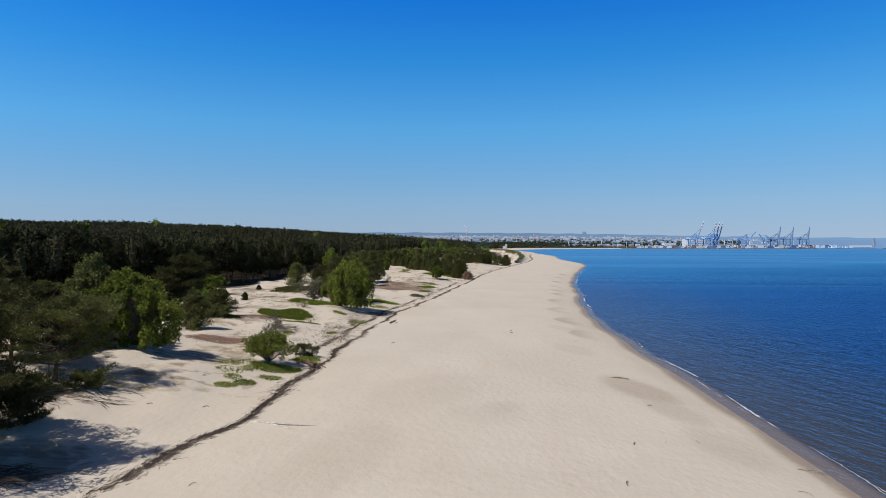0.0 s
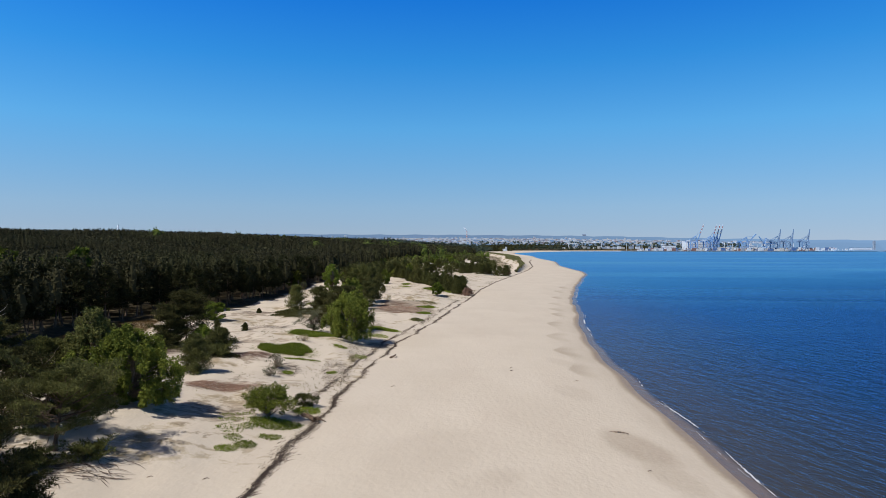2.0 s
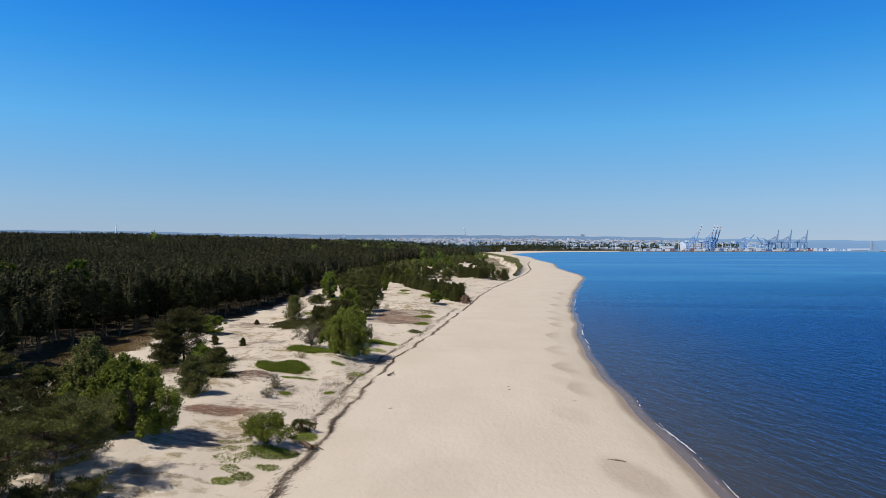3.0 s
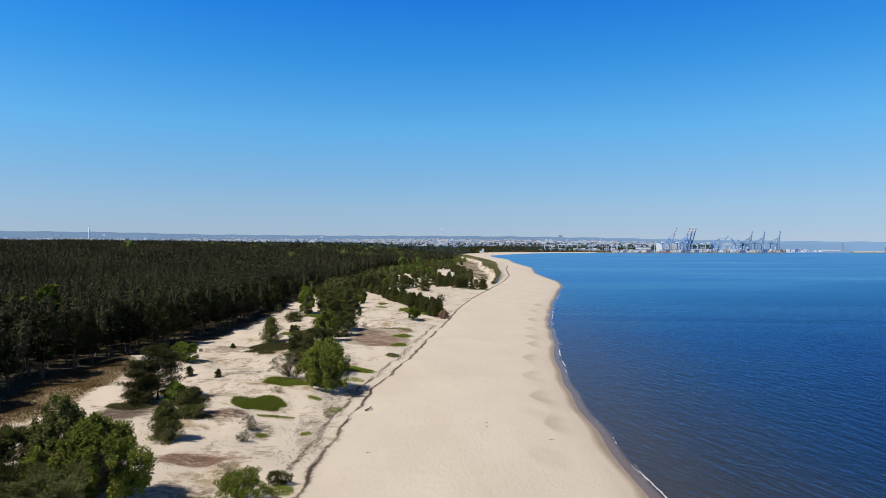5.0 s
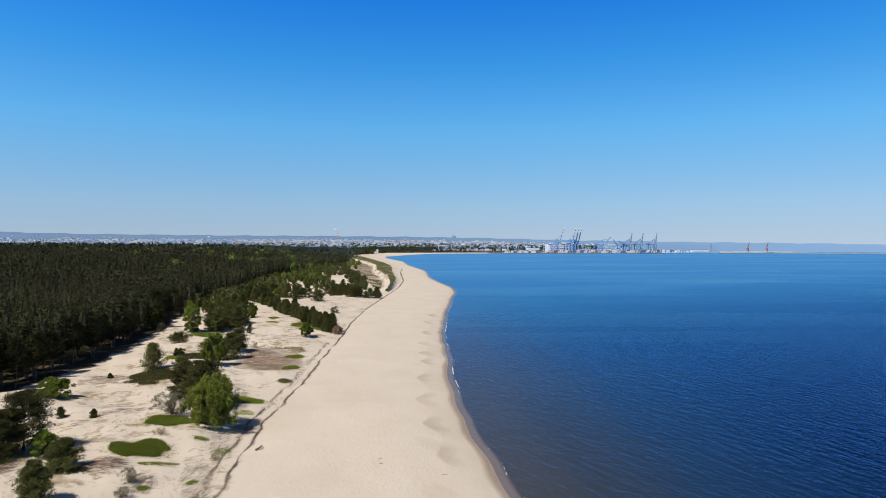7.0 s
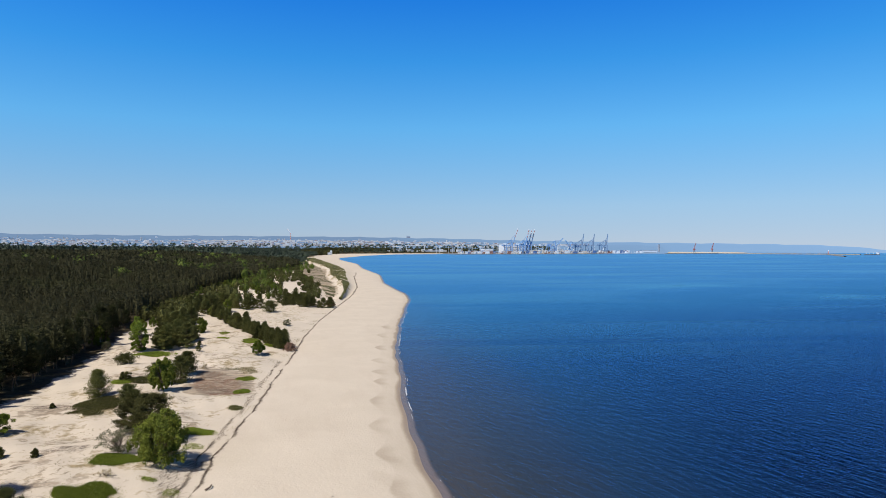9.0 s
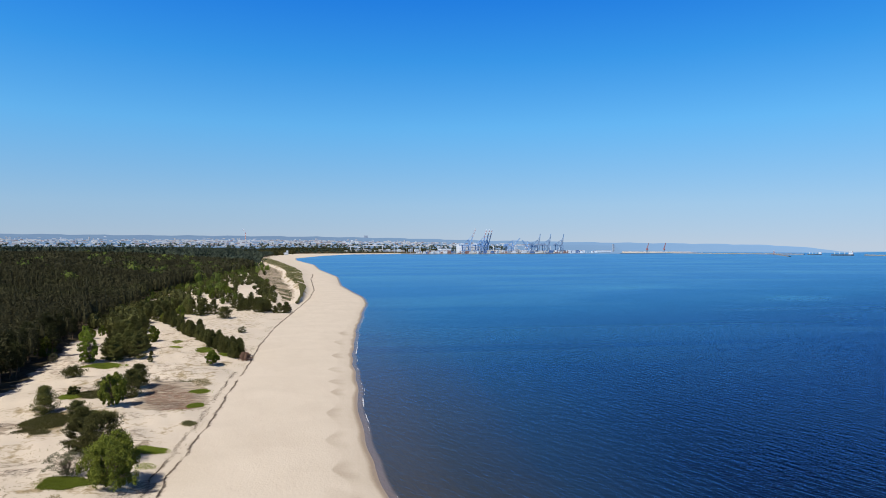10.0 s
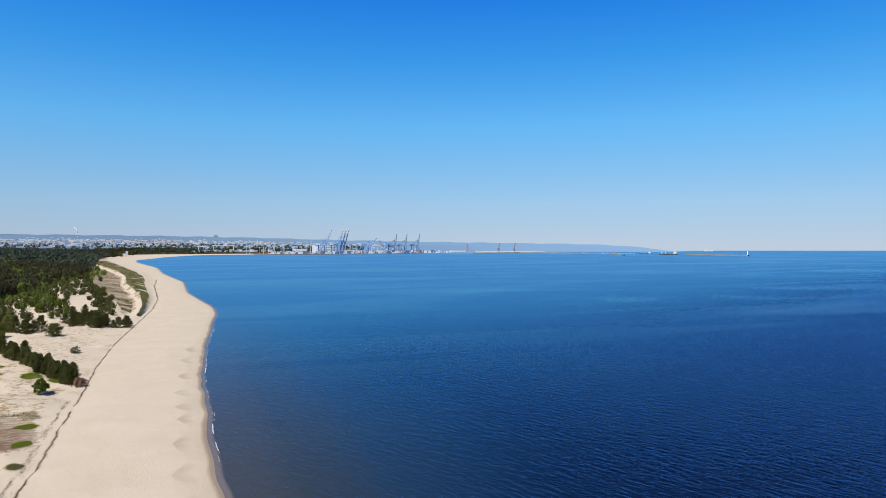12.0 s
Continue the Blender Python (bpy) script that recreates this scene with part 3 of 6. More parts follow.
def pine_meshes(seed, tall, spread, bare, whorls, tufts, per, size, lean=0.0, girth=1.0, leaf="dark_pine", shape=1.2, flat=0.6, limbs=5, pad=1.0, tip=0.34):
    """Trunk with limbs and a crown of needle tufts. bare: share of the trunk with no branches; tip: where on a limb its tufts begin."""
    rng = np.random.default_rng(seed)
    bend = rng.normal(size=2) * 0.03 * tall
    t = np.linspace(0, 1, 8)
    stem = np.stack([bend[0] * np.sin(t * 3) + lean * tall * t ** 1.5, bend[1] * np.sin(t * 2.2), tall * t * 0.96], 1)
    thick = (0.016 * tall + 0.02) * girth
    wood = [tube(stem, thick * (1.0 - 0.88 * t) * (1 + 0.5 * (t < 0.08)), 7)]
    centres, radii = [], []
    for w in range(whorls):
        g = (w + 0.5 * rng.random()) / whorls
        z = tall * (bare + (0.95 - bare) * g)
        at = np.array([np.interp(z, stem[:, 2], stem[:, 0]), np.interp(z, stem[:, 2], stem[:, 1]), z])
        reach = spread * (1 - g ** shape) * (0.7 + 0.3 * min(1.0, g / 0.2)) + 0.12 * spread
        a0 = rng.random() * 6.28
        for b in range(limbs):
            a = a0 + b * 6.28 / limbs + rng.normal() * 0.4
            n = reach * (0.6 + 0.5 * rng.random())
            way = np.array([math.cos(a), math.sin(a), 0.12 + 0.45 * g + 0.15 * rng.normal()])
            line = limb_line(at, way, n, 0.12 + 0.12 * rng.random(), 4)
            wood.append(tube(line, 0.38 * thick * (1 - 0.8 * np.linspace(0, 1, 4)) * (1 - 0.6 * g), 4 if per > 30 else 3))
            side = np.array([-math.sin(a), math.cos(a), 0.0])
            for q in range(tufts):
                s = tip + (1.04 - tip) * (q + rng.random()) / tufts
                p = line[0] + (line[-1] - line[0]) * s + side * rng.normal() * 0.22 * n * (1.15 - 0.6 * s) + np.array([0, 0, 0.05 * n * rng.random()])
                r = ((0.055 + 0.045 * rng.random()) * spread + 0.07) * pad
                centres.append(p), radii.append([r * 1.2, r * 1.2, r * flat * 1.3])
    for q in range(tufts):
        centres.append(stem[-1] - np.array([0, 0, q * 0.05 * tall])), radii.append([0.06 * spread + 0.05, 0.06 * spread + 0.05, 0.10 * spread + 0.08])
    v, f = leaves(rng, centres, radii, per, size, 0.34, droop=-0.5, fill=0.25)
    v[:, 2] = np.maximum(v[:, 2], 0.03)
    return mesh_of("trunk", *joined(wood), M["bark"], True), mesh_of("crown", v, f, M[leaf])


def leafy_meshes(seed, tall, spread, stems, per, size, leaf, bark="bark", hang=0.0, bare=0.15, clumps=26, slim=0.7, heads=6, loose=0.14):
    """Several stems, thin branches and leaf clumps in a lobed, uneven crown; hang makes strands that droop."""
    rng = np.random.default_rng(seed)
    wood, twigs, centres, radii = [], [], [], []
    t = np.linspace(0, 1, 6)[:, None]
    lines = []
    for s in range(stems):
        a = s * 6.28 / stems + rng.random()
        tip = np.array([math.cos(a), math.sin(a), 0]) * spread * (0.24 if stems > 1 else 0.04) * (0.5 + 0.7 * rng.random())
        line = tip * t ** 1.2 + np.array([0, 0, tall * (0.58 + 0.15 * rng.random())]) * t + rng.normal(size=(6, 3)) * 0.015 * tall * t
        wood.append(tube(line, (0.010 * tall + 0.02) * (1.05 - t[:, 0] * 0.85), 6))
        lines.append(line)
    turn = rng.random(4) * 6.28
    for k in range(clumps):
        g, a = rng.random() ** 0.85, rng.random() * 6.28
        girth = math.sin(math.pi * (0.18 + 0.74 * g)) ** 0.8
        lobe = 1 + (0.12 + loose) * math.sin(2 * a + turn[0]) + 0.22 * math.sin(3 * a + turn[1] + 3 * g) + 0.14 * math.sin(heads * a + turn[2] + 5 * g)
        out = spread * 0.5 * girth * lobe * (0.35 + 0.65 * rng.random() ** 0.5)
        z = tall * (bare + (1 - bare) * g * 0.92) * (1 + 0.10 * math.sin(2 * a + turn[3]))
        p = np.array([math.cos(a) * out, math.sin(a) * out, max(z, 0.12)])
        line = lines[k % stems]
        root = np.array([np.interp(max(0.12, g * 0.62), t[:, 0], line[:, j]) for j in range(3)])
        twigs.append(tube(np.stack([root, root * 0.45 + p * 0.55 + np.array([0, 0, 0.04 * tall]), p]), [0.004 * tall + 0.008, 0.003 * tall + 0.005, 0.004], 4))
        r = spread * ((0.022 if hang > 0.3 else 0.034) + 0.030 * rng.random()) + 0.08
        drop = hang * tall * (0.10 + 0.2 * rng.random()) * (0.3 + 0.7 * min(1.0, out / (0.4 * spread)))
        for q in (0.0, 0.35, 0.7, 1.0) if hang > 0.3 else (0.0,):
            c = p - np.array([0, 0, q * drop]) + rng.normal(size=3) * 0.2 * r
            c[2] = max(c[2], bare * tall * 0.55 + 0.1)
            centres.append(c), radii.append([r * (1.1 - 0.5 * q), r * (1.1 - 0.5 * q), r * (0.75 + 0.5 * hang)])
    v, f = leaves(rng, centres, radii, per, size, slim, droop=1.0 * hang, fill=0.25)
    v[:, 2] = np.maximum(v[:, 2], 0.03)
    return mesh_of("stem", *joined(wood), M[bark], True), mesh_of("crown", v, f, M[leaf]), mesh_of("branch", *joined(twigs), M["drift"], True)


def plant(name, meshes, x, y, label, category, group="", turn=0.0, size=1.0, sink=0.08):
    root = thing(name, x, y, ground_at(x, y) - sink, label, category, group, turn, size)
    for me in meshes:
        part(me.name.split(".")[0], me, root)
    return root


def at_ground(x, y, turn=0.0, size=1.0, sink=0.08):
    return Matrix.LocRotScale((x, y, ground_at(x, y) - sink), Euler((0, 0, radians(turn))), (size, size, size))


# the near dune plants
def pine_bush(seed, tall, spread, leaf="young_pine", size=0.2, per=30, whorls=12, shape=1.5, **more):
    """A dense young pine that branches from the ground."""
    return pine_meshes(seed, tall, spread, 0.02, whorls, 7, per, size, shape=shape, limbs=7, pad=1.5, leaf=leaf, flat=0.55, **more)


plant("pine_shrub", pine_bush(11, 4.6, 2.1, shape=1.3, per=34), -29.3, 76.5, "dense dark green pine shrub alone on bare sand", "shrub")
plant("pine_tree", pine_meshes(12, 7.6, 3.2, 0.16, 10, 9, 60, 0.2, shape=2.4, limbs=6, pad=1.65, flat=0.45, tip=0.42), -36.9, 93.6, "dark broad young pine branching from the sand", "tree")
plant("pine_tree", pine_meshes(13, 5.6, 2.6, 0.14, 9, 9, 60, 0.2, shape=2.0, limbs=6, pad=1.65, flat=0.45, tip=0.42), -38.7, 92.2, "dark broad young pine beside a taller one", "tree")
plant("low_pine", pine_meshes(52, 1.9, 2.2, 0.02, 5, 9, 30, 0.2, shape=1.2, flat=0.4, limbs=7, pad=1.4), -38.0, 90.4, "low dark pine growth at a tree's foot", "shrub")
plant("green_shrub", leafy_meshes(14, 3.0, 3.6, 5, 90, 0.18, "bright", bare=0.03, clumps=110), -34.2, 92.6, "bright green leafy shrub in front of dark pines", "shrub")
plant("juniper", pine_meshes(15, 3.3, 2.5, 0.02, 9, 7, 36, 0.2, lean=0.16, shape=1.1, limbs=6, pad=1.25, leaf="young_pine"), -30.2, 87.2, "sprawling dark juniper with leaning bare twigs", "shrub")
plant("low_pine", pine_meshes(53, 1.2, 2.0, 0.02, 4, 9, 30, 0.2, shape=1.0, flat=0.4, limbs=7, pad=1.3, leaf="young_pine"), -29.6, 85.6, "low dark growth spreading round a juniper", "shrub")
plant("green_shrub", leafy_meshes(16, 3.5, 5.0, 5, 90, 0.22, "bright", bare=0.03, clumps=120), -44.8, 126.6, "rounded fresh green shrub before the wood", "shrub")
plant("pine_seedling", pine_meshes(17, 1.7, 0.9, 0.03, 7, 5, 18, 0.17, shape=0.9, limbs=5, pad=1.0, leaf="young_pine"), -38.7, 111.4, "small dark pine seedling on sand", "shrub", "pine seedlings")
plant("pine_seedling", pine_meshes(18, 1.3, 0.8, 0.03, 7, 5, 18, 0.17, shape=0.9, limbs=5, pad=1.0, leaf="young_pine"), -33.9, 111.2, "small dark pine seedling on sand", "shrub", "pine seedlings")
plant("pine_seedling", pine_meshes(19, 1.0, 0.7, 0.03, 7, 5, 18, 0.17, shape=0.9, limbs=5, pad=1.0, leaf="young_pine"), -41.6, 147.0, "small dark pine seedling on sand", "shrub", "pine seedlings")
plant("weeping_birch", leafy_meshes(21, 7.8, 8.6, 4, 32, 0.22, "birch", "birch_bark", 0.8, 0.17, 250, heads=5, loose=0.16), -15.7, 107.2, "weeping birch with pale stems and hanging green leaves", "tree")
plant("bare_shrub", leafy_meshes(22, 4.2, 4.8, 8, 30, 0.15, "dull", "drift", 0.1, 0.10, 110), -22.3, 110.3, "thin twiggy shrub with few dull leaves", "shrub")
plant("pine_tree", pine_meshes(23, 7.6, 3.8, 0.04, 11, 8, 48, 0.25, pad=1.5, flat=0.5, shape=2.2, limbs=6, tip=0.5), -19.0, 119.0, "big dark pine behind the weeping birch", "tree")
plant("pine_tree", pine_meshes(24, 5.6, 3.0, 0.03, 9, 8, 48, 0.25, pad=1.5, flat=0.5, shape=2.0, limbs=6, tip=0.5), -22.8, 123.5, "dark pine with a round crown among birches", "tree")
plant("pine_tree", pine_bush(25, 6.2, 2.9, "olive", 0.26, 26, 11, 1.3), -35.8, 157.4, "cone-shaped olive green pine above a low mat", "tree")
plant("birch_tree", leafy_meshes(26, 7.2, 5.2, 1, 44, 0.27, "birch", "birch_bark", 0.7, 0.2, 110, heads=5), -23.2, 159.2, "slender fresh green birch between pines", "tree")
plant("pine_tree", pine_bush(27, 6.6, 3.0, size=0.28, per=24, whorls=11, shape=1.9), -20.8, 171.0, "dark young pine at the edge of dry heath", "tree")
plant("pine_tree", pine_bush(28, 5.8, 2.8, size=0.28, per=24, whorls=10, shape=1.9), -19.6, 178.0, "dark young pine at the edge of dry heath", "tree")
plant("pine_tree", pine_bush(54, 5.0, 2.6, size=0.28, per=24, whorls=9, shape=1.7), -25.4, 168.0, "dark young pine behind a slender birch", "tree")
plant("pine_tree", pine_bush(36, 4.6, 2.6, size=0.26, per=24, whorls=9, shape=1.6), -25.5, 140.0, "low dark pine in scrub on the dune", "tree")
plant("pine_shrub", pine_bush(55, 3.2, 2.4, size=0.26, per=24, whorls=7, shape=1.4), -28.6, 152.0, "low dark pine shrub in dune scrub", "shrub")
plant("green_shrub", leafy_meshes(37, 2.2, 2.6, 3, 60, 0.24, "olive", bare=0.03, clumps=60), -33.8, 175.8, "small yellow-green shrub in dune scrub", "shrub")
plant("pine_shrub", pine_bush(29, 2.5, 3.2, size=0.28, per=22, whorls=7, shape=1.4), -38.0, 198.0, "low round dark pine shrub on sand", "shrub")
plant("bare_shrub", leafy_meshes(56, 2.6, 3.4, 5, 24, 0.24, "dull", "drift", 0.1, 0.08, 50), -48.6, 225.5, "small brown twiggy shrub before the wood", "shrub")
plant("green_tree", leafy_meshes(30, 8.2, 5.6, 4, 60, 0.34, "bright", "bark", 0.2, 0.04, 130), -37.8, 218.6, "bright green broad-leaved tree against dark pines", "tree")
plant("green_tree", leafy_meshes(57, 5.6, 4.0, 2, 50, 0.34, "birch", "birch_bark", 0.4, 0.04, 80), -24.2, 262.0, "slender yellow-green tree beside a clump of pines", "tree")
plant("green_shrub", leafy_meshes(58, 3.8, 2.8, 2, 40, 0.36, "birch", "birch_bark", 0.3, 0.04, 50), -26.6, 334.0, "small yellow-green tree on open sand", "shrub")
plant("pine_seedling", pine_meshes(31, 2.1, 1.2, 0.03, 7, 5, 18, 0.17, shape=0.9, limbs=5, pad=1.0, leaf="young_pine"), -21.1, 219.8, "small dark pine seedling on sand", "shrub", "pine seedlings")
plant("pine_seedling", pine_meshes(59, 1.5, 0.9, 0.03, 7, 5, 18, 0.17, shape=0.9, limbs=5, pad=1.0, leaf="young_pine"), -22.0, 232.4, "small dark pine seedling on sand", "shrub", "pine seedlings")
plant("bare_shrub", leafy_meshes(60, 1.7, 2.4, 5, 26, 0.2, "dull", "drift", 0.1, 0.06, 40), -23.4, 207.4, "low dull green twiggy shrub on sand", "shrub")
plant("bare_shrub", leafy_meshes(61, 1.7, 2.0, 6, 8, 0.2, "straw", "drift", 0.0, 0.06, 40), -16.6, 185.8, "thin straw-coloured dry shrub on dune sand", "shrub")
plant("green_shrub", leafy_meshes(32, 4.1, 3.9, 1, 90, 0.26, "bright", "bark", 0.0, 0.2, 90), -3.1, 210.6, "lone round fresh green shrub on a short stem", "shrub")
plant("rusty_shrub", leafy_meshes(33, 2.6, 4.2, 8, 40, 0.24, "rust", "drift", 0.1, 0.03, 80), 6.7, 219.5, "leafless rust-brown shrub at the end of the pine row", "shrub")
plant("rusty_shrub", leafy_meshes(62, 3.4, 6.0, 8, 40, 0.4, "rust", "drift", 0.1, 0.03, 70), 33.5, 376.0, "leafless rust-brown shrub at the end of the pine belt", "shrub")
plant("pine_shrub", pine_bush(34, 5.4, 3.9, size=0.42, per=16, whorls=9, shape=1.7), 0.6, 339.0, "dark pine shrub alone on dune sand", "shrub")
plant("bare_shrub", leafy_meshes(35, 2.7, 3.2, 5, 30, 0.26, "dull", "drift", 0.1, 0.06, 50), 7.3, 284.5, "small twiggy shrub on dune sand", "shrub")
plant("green_shrub", leafy_meshes(38, 2.9, 4.8, 3, 70, 0.13, "birch", "birch_bark", 0.2, 0.32, 150, heads=5), -16.6, 60.9, "small umbrella-shaped leafy tree with a pale crooked stem", "tree")
plant("green_shrub", leafy_meshes(67, 1.5, 2.2, 3, 50, 0.13, "olive", "bark", 0.2, 0.1, 50), -14.6, 66.4, "low leafy shrub above the drift line", "shrub")
plant("bare_shrub", leafy_meshes(39, 1.9, 2.2, 7, 12, 0.12, "dull", "drift", 0.0, 0.06, 70), -21.6, 83.2, "thin straw-coloured dry shrub on dune sand", "shrub")
plant("bare_shrub", leafy_meshes(40, 1.2, 1.9, 6, 12, 0.12, "dull", "drift", 0.0, 0.06, 50), -21.2, 78.8, "thin straw-coloured dry shrub on dune sand", "shrub")
plant("bare_shrub", leafy_meshes(69, 1.3, 2.6, 6, 12, 0.12, "straw", "drift", 0.0, 0.06, 50), -19.8, 67.6, "thin straw-coloured dry shrub on dune sand", "shrub")
plant("bare_shrub", leafy_meshes(63, 0.9, 2.2, 6, 12, 0.12, "straw", "drift", 0.0, 0.06, 40), -21.7, 99.8, "thin straw-coloured dry shrub on dune sand", "shrub")
plant("bare_shrub", leafy_meshes(64, 0.9, 1.6, 6, 12, 0.12, "straw", "drift", 0.0, 0.06, 40), -13.4, 92.6, "thin straw-coloured dry shrub on dune sand", "shrub")
plant("birch_tree", leafy_meshes(41, 6.6, 8.0, 5, 60, 0.17, "birch", "birch_bark", 0.5, 0.02, 300, heads=5, loose=0.2), -28.2, 57.6, "low spreading birch with hanging bright leaves", "tree")
plant("birch_tree", leafy_meshes(42, 7.8, 6.6, 4, 60, 0.17, "olive", "birch_bark", 0.5, 0.02, 240, heads=5), -32.4, 60.6, "olive green birch with pale dead branches", "tree")
PLATE = dict(flat=0.32, limbs=6, pad=1.05, tip=0.58)
plant("gnarled_pine", pine_meshes(43, 5.6, 4.6, 0.24, 8, 9, 90, 0.16, lean=0.14, shape=1.9, leaf="young_pine", girth=1.6, **PLATE), -28.3, 47.4, "gnarled low pine with bare crooked lower limbs", "tree")
plant("gnarled_pine", pine_meshes(44, 6.6, 4.0, 0.08, 9, 9, 90, 0.17, lean=-0.05, shape=1.8, girth=1.4, **PLATE), -33.2, 50.0, "gnarled pine with olive needles and dead twigs", "tree")
plant("gnarled_pine", pine_meshes(45, 8.0, 5.2, 0.24, 9, 9, 100, 0.2, lean=0.10, shape=2.0, girth=1.4, flat=0.34, limbs=6, pad=1.0, tip=0.55), -25.4, 31.4, "gnarled spreading pine that shades the sand", "tree")
plant("gnarled_pine", pine_meshes(68, 8.6, 4.8, 0.2, 9, 9, 100, 0.2, shape=2.0, girth=1.3, flat=0.34, limbs=6, pad=1.0, tip=0.55), -29.6, 29.0, "gnarled spreading pine beside another pine", "tree")
plant("gnarled_pine", pine_meshes(46, 7.0, 4.4, 0.06, 9, 9, 90, 0.18, shape=1.8, girth=1.3, **PLATE), -33.0, 40.5, "gnarled spreading pine in dense undergrowth", "tree")
plant("gnarled_pine", pine_meshes(48, 7.6, 3.8, 0.08, 9, 8, 70, 0.20, shape=1.8, girth=1.2, **PLATE), -38.5, 55.0, "tall dark pine in dense undergrowth", "tree")
plant("gnarled_pine", pine_meshes(50, 5.6, 3.6, 0.04, 8, 8, 70, 0.20, shape=1.5, leaf="olive", **PLATE), -35.4, 58.5, "low olive pine among birches", "tree")
plant("gnarled_pine", pine_meshes(65, 6.0, 3.6, 0.04, 8, 8, 70, 0.20, shape=1.6, **PLATE), -37.5, 46.5, "dark spreading pine in dense undergrowth", "tree")
plant("low_pine", pine_meshes(70, 2.4, 2.3, 0.02, 6, 9, 50, 0.17, shape=1.3, leaf="dark_pine", flat=0.36, limbs=6, pad=1.1, tip=0.4), -24.6, 36.9, "low dark pine bush with spreading branches on sand", "shrub")
plant("low_pine", pine_meshes(47, 1.1, 2.2, 0.02, 4, 9, 22, 0.20, shape=1.0, leaf="young_pine", flat=0.4), -27.4, 43.4, "low sprawling pine bush with dead twigs", "shrub")
plant("low_pine", pine_meshes(51, 0.8, 2.2, 0.02, 4, 8, 20, 0.20, shape=1.0, leaf="olive", flat=0.4), -25.0, 45.6, "low sprawling pine bush with dead twigs", "shrub")


def snag(seed, x, y, tall, spread, material, label):
    """A dead pale trunk with a few broken bare branches."""
    r = np.random.default_rng(seed)
    t = np.linspace(0, 1, 6)
    stem = np.stack([0.06 * tall * np.sin(t * 4), 0.05 * tall * np.sin(t * 3 + 1), tall * t], 1)
    root = thing("dead_tree", x, y, ground_at(x, y) - 0.1, label, "dead tree")
    part("trunk", mesh_of("trunk", *tube(stem, (0.008 * tall + 0.02) * (1.05 - 0.8 * t), 6), M[material], True), root)
    for k in range(6):
        a, z = r.random() * 6.28, tall * (0.35 + 0.6 * r.random())
        way = np.array([math.cos(a), math.sin(a), 0.5 + 0.4 * r.normal()])
        line = limb_line((0.06 * tall * math.sin(z / tall * 4), 0, z), way, spread * (0.4 + 0.6 * r.random()), 0.15, 5) + r.normal(size=(5, 3)) * 0.04 * spread
        part("branch", mesh_of("branch", *tube(line, 0.03 * (1.1 - np.linspace(0, 1, 5)), 5), M[material], True), root)


snag(1, -44.0, 63.0, 9.5, 2.0, "pale_wood", "bleached dead trunk at the edge of the pine wood")
snag(2, -30.6, 58.6, 5.4, 2.0, "drift", "grey dead branches standing out of a birch")
snag(3, -33.0, 54.0, 4.4, 2.2, "drift", "grey dead branches among dark pines")
snag(4, -29.4, 48.2, 3.2, 3.0, "drift", "grey dead branches under a gnarled pine")

# ---- pine wood ----
EDGE_PINES = []
for n in range(5):
    meshes = pine_meshes(100 + n, 10.2 + n * 0.5, 2.2 + 0.2 * (n % 3), 0.30, 11, 5, 14, 0.46, shape=2.4, pad=1.4, leaf="pine", flat=0.5, limbs=5, girth=0.8)
    EDGE_PINES.append(meshes)
YOUNG_PINES = []
for n in range(4):
    YOUNG_PINES.append(pine_meshes(120 + n, 6.6 + n * 0.6, 3.0, 0.03, 10, 6, 22, 0.36, shape=1.35, pad=1.2, flat=0.45, leaf="olive" if n == 3 else "young_pine", limbs=6))
HEDGE_PINES = [pine_meshes(130 + n, 5.6 + n * 0.7, 2.3, 0.02, 10, 6, 22, 0.34, shape=1.0, pad=1.25, flat=0.5, leaf="olive" if n == 2 else "young_pine", limbs=6) for n in range(3)]
GREEN_TREES = [leafy_meshes(140 + n, 8 + n, 6, 3, 26, 0.5, ("birch", "bright")[n], "birch_bark", 0.4, 0.08, 60) for n in range(2)]


def scatter(first, spots):
    """Copies of the first thing of a kind at the spots: x, y, turn, size."""
    for x, y, turn, size in spots:
        copy_thing(first, at_ground(x, y, turn, size))


rng = np.random.default_rng(5)
spots = [[] for _ in EDGE_PINES]
y = 62.0
while y < 300:
    for row in range(2):
        inland = forest_edge(y) + 1.5 + row * 3.0 + rng.normal() * 1.3
        spots[rng.integers(len(EDGE_PINES))].append((float(line_x(y) - inland), float(y + rng.normal() * 1.4), rng.random() * 360, (0.8 + 0.32 * rng.random()) * (0.92 if y < 105 else 1.0)))
    y += 2.2 + y * 0.006
for meshes, places in zip(EDGE_PINES, spots):
    x, y, turn, size = places[0]
    first = plant("pine_tree", meshes, x, y, "tall dark pine with a bare trunk at the wood's edge", "tree", "pines of the wood", turn, size)
    scatter(first, places[1:])


def copies(name, variants, places, label, category, group):
    """Deal the places out over the mesh variants of one kind."""
    first = [None] * len(variants)
    for k, (x, y, turn, size) in enumerate(places):
        v = k % len(variants)
        if first[v] is None:
            first[v] = plant(name, variants[v], x, y, label, category, group, turn, size)
        else:
            copy_thing(first[v], at_ground(x, y, turn, size))


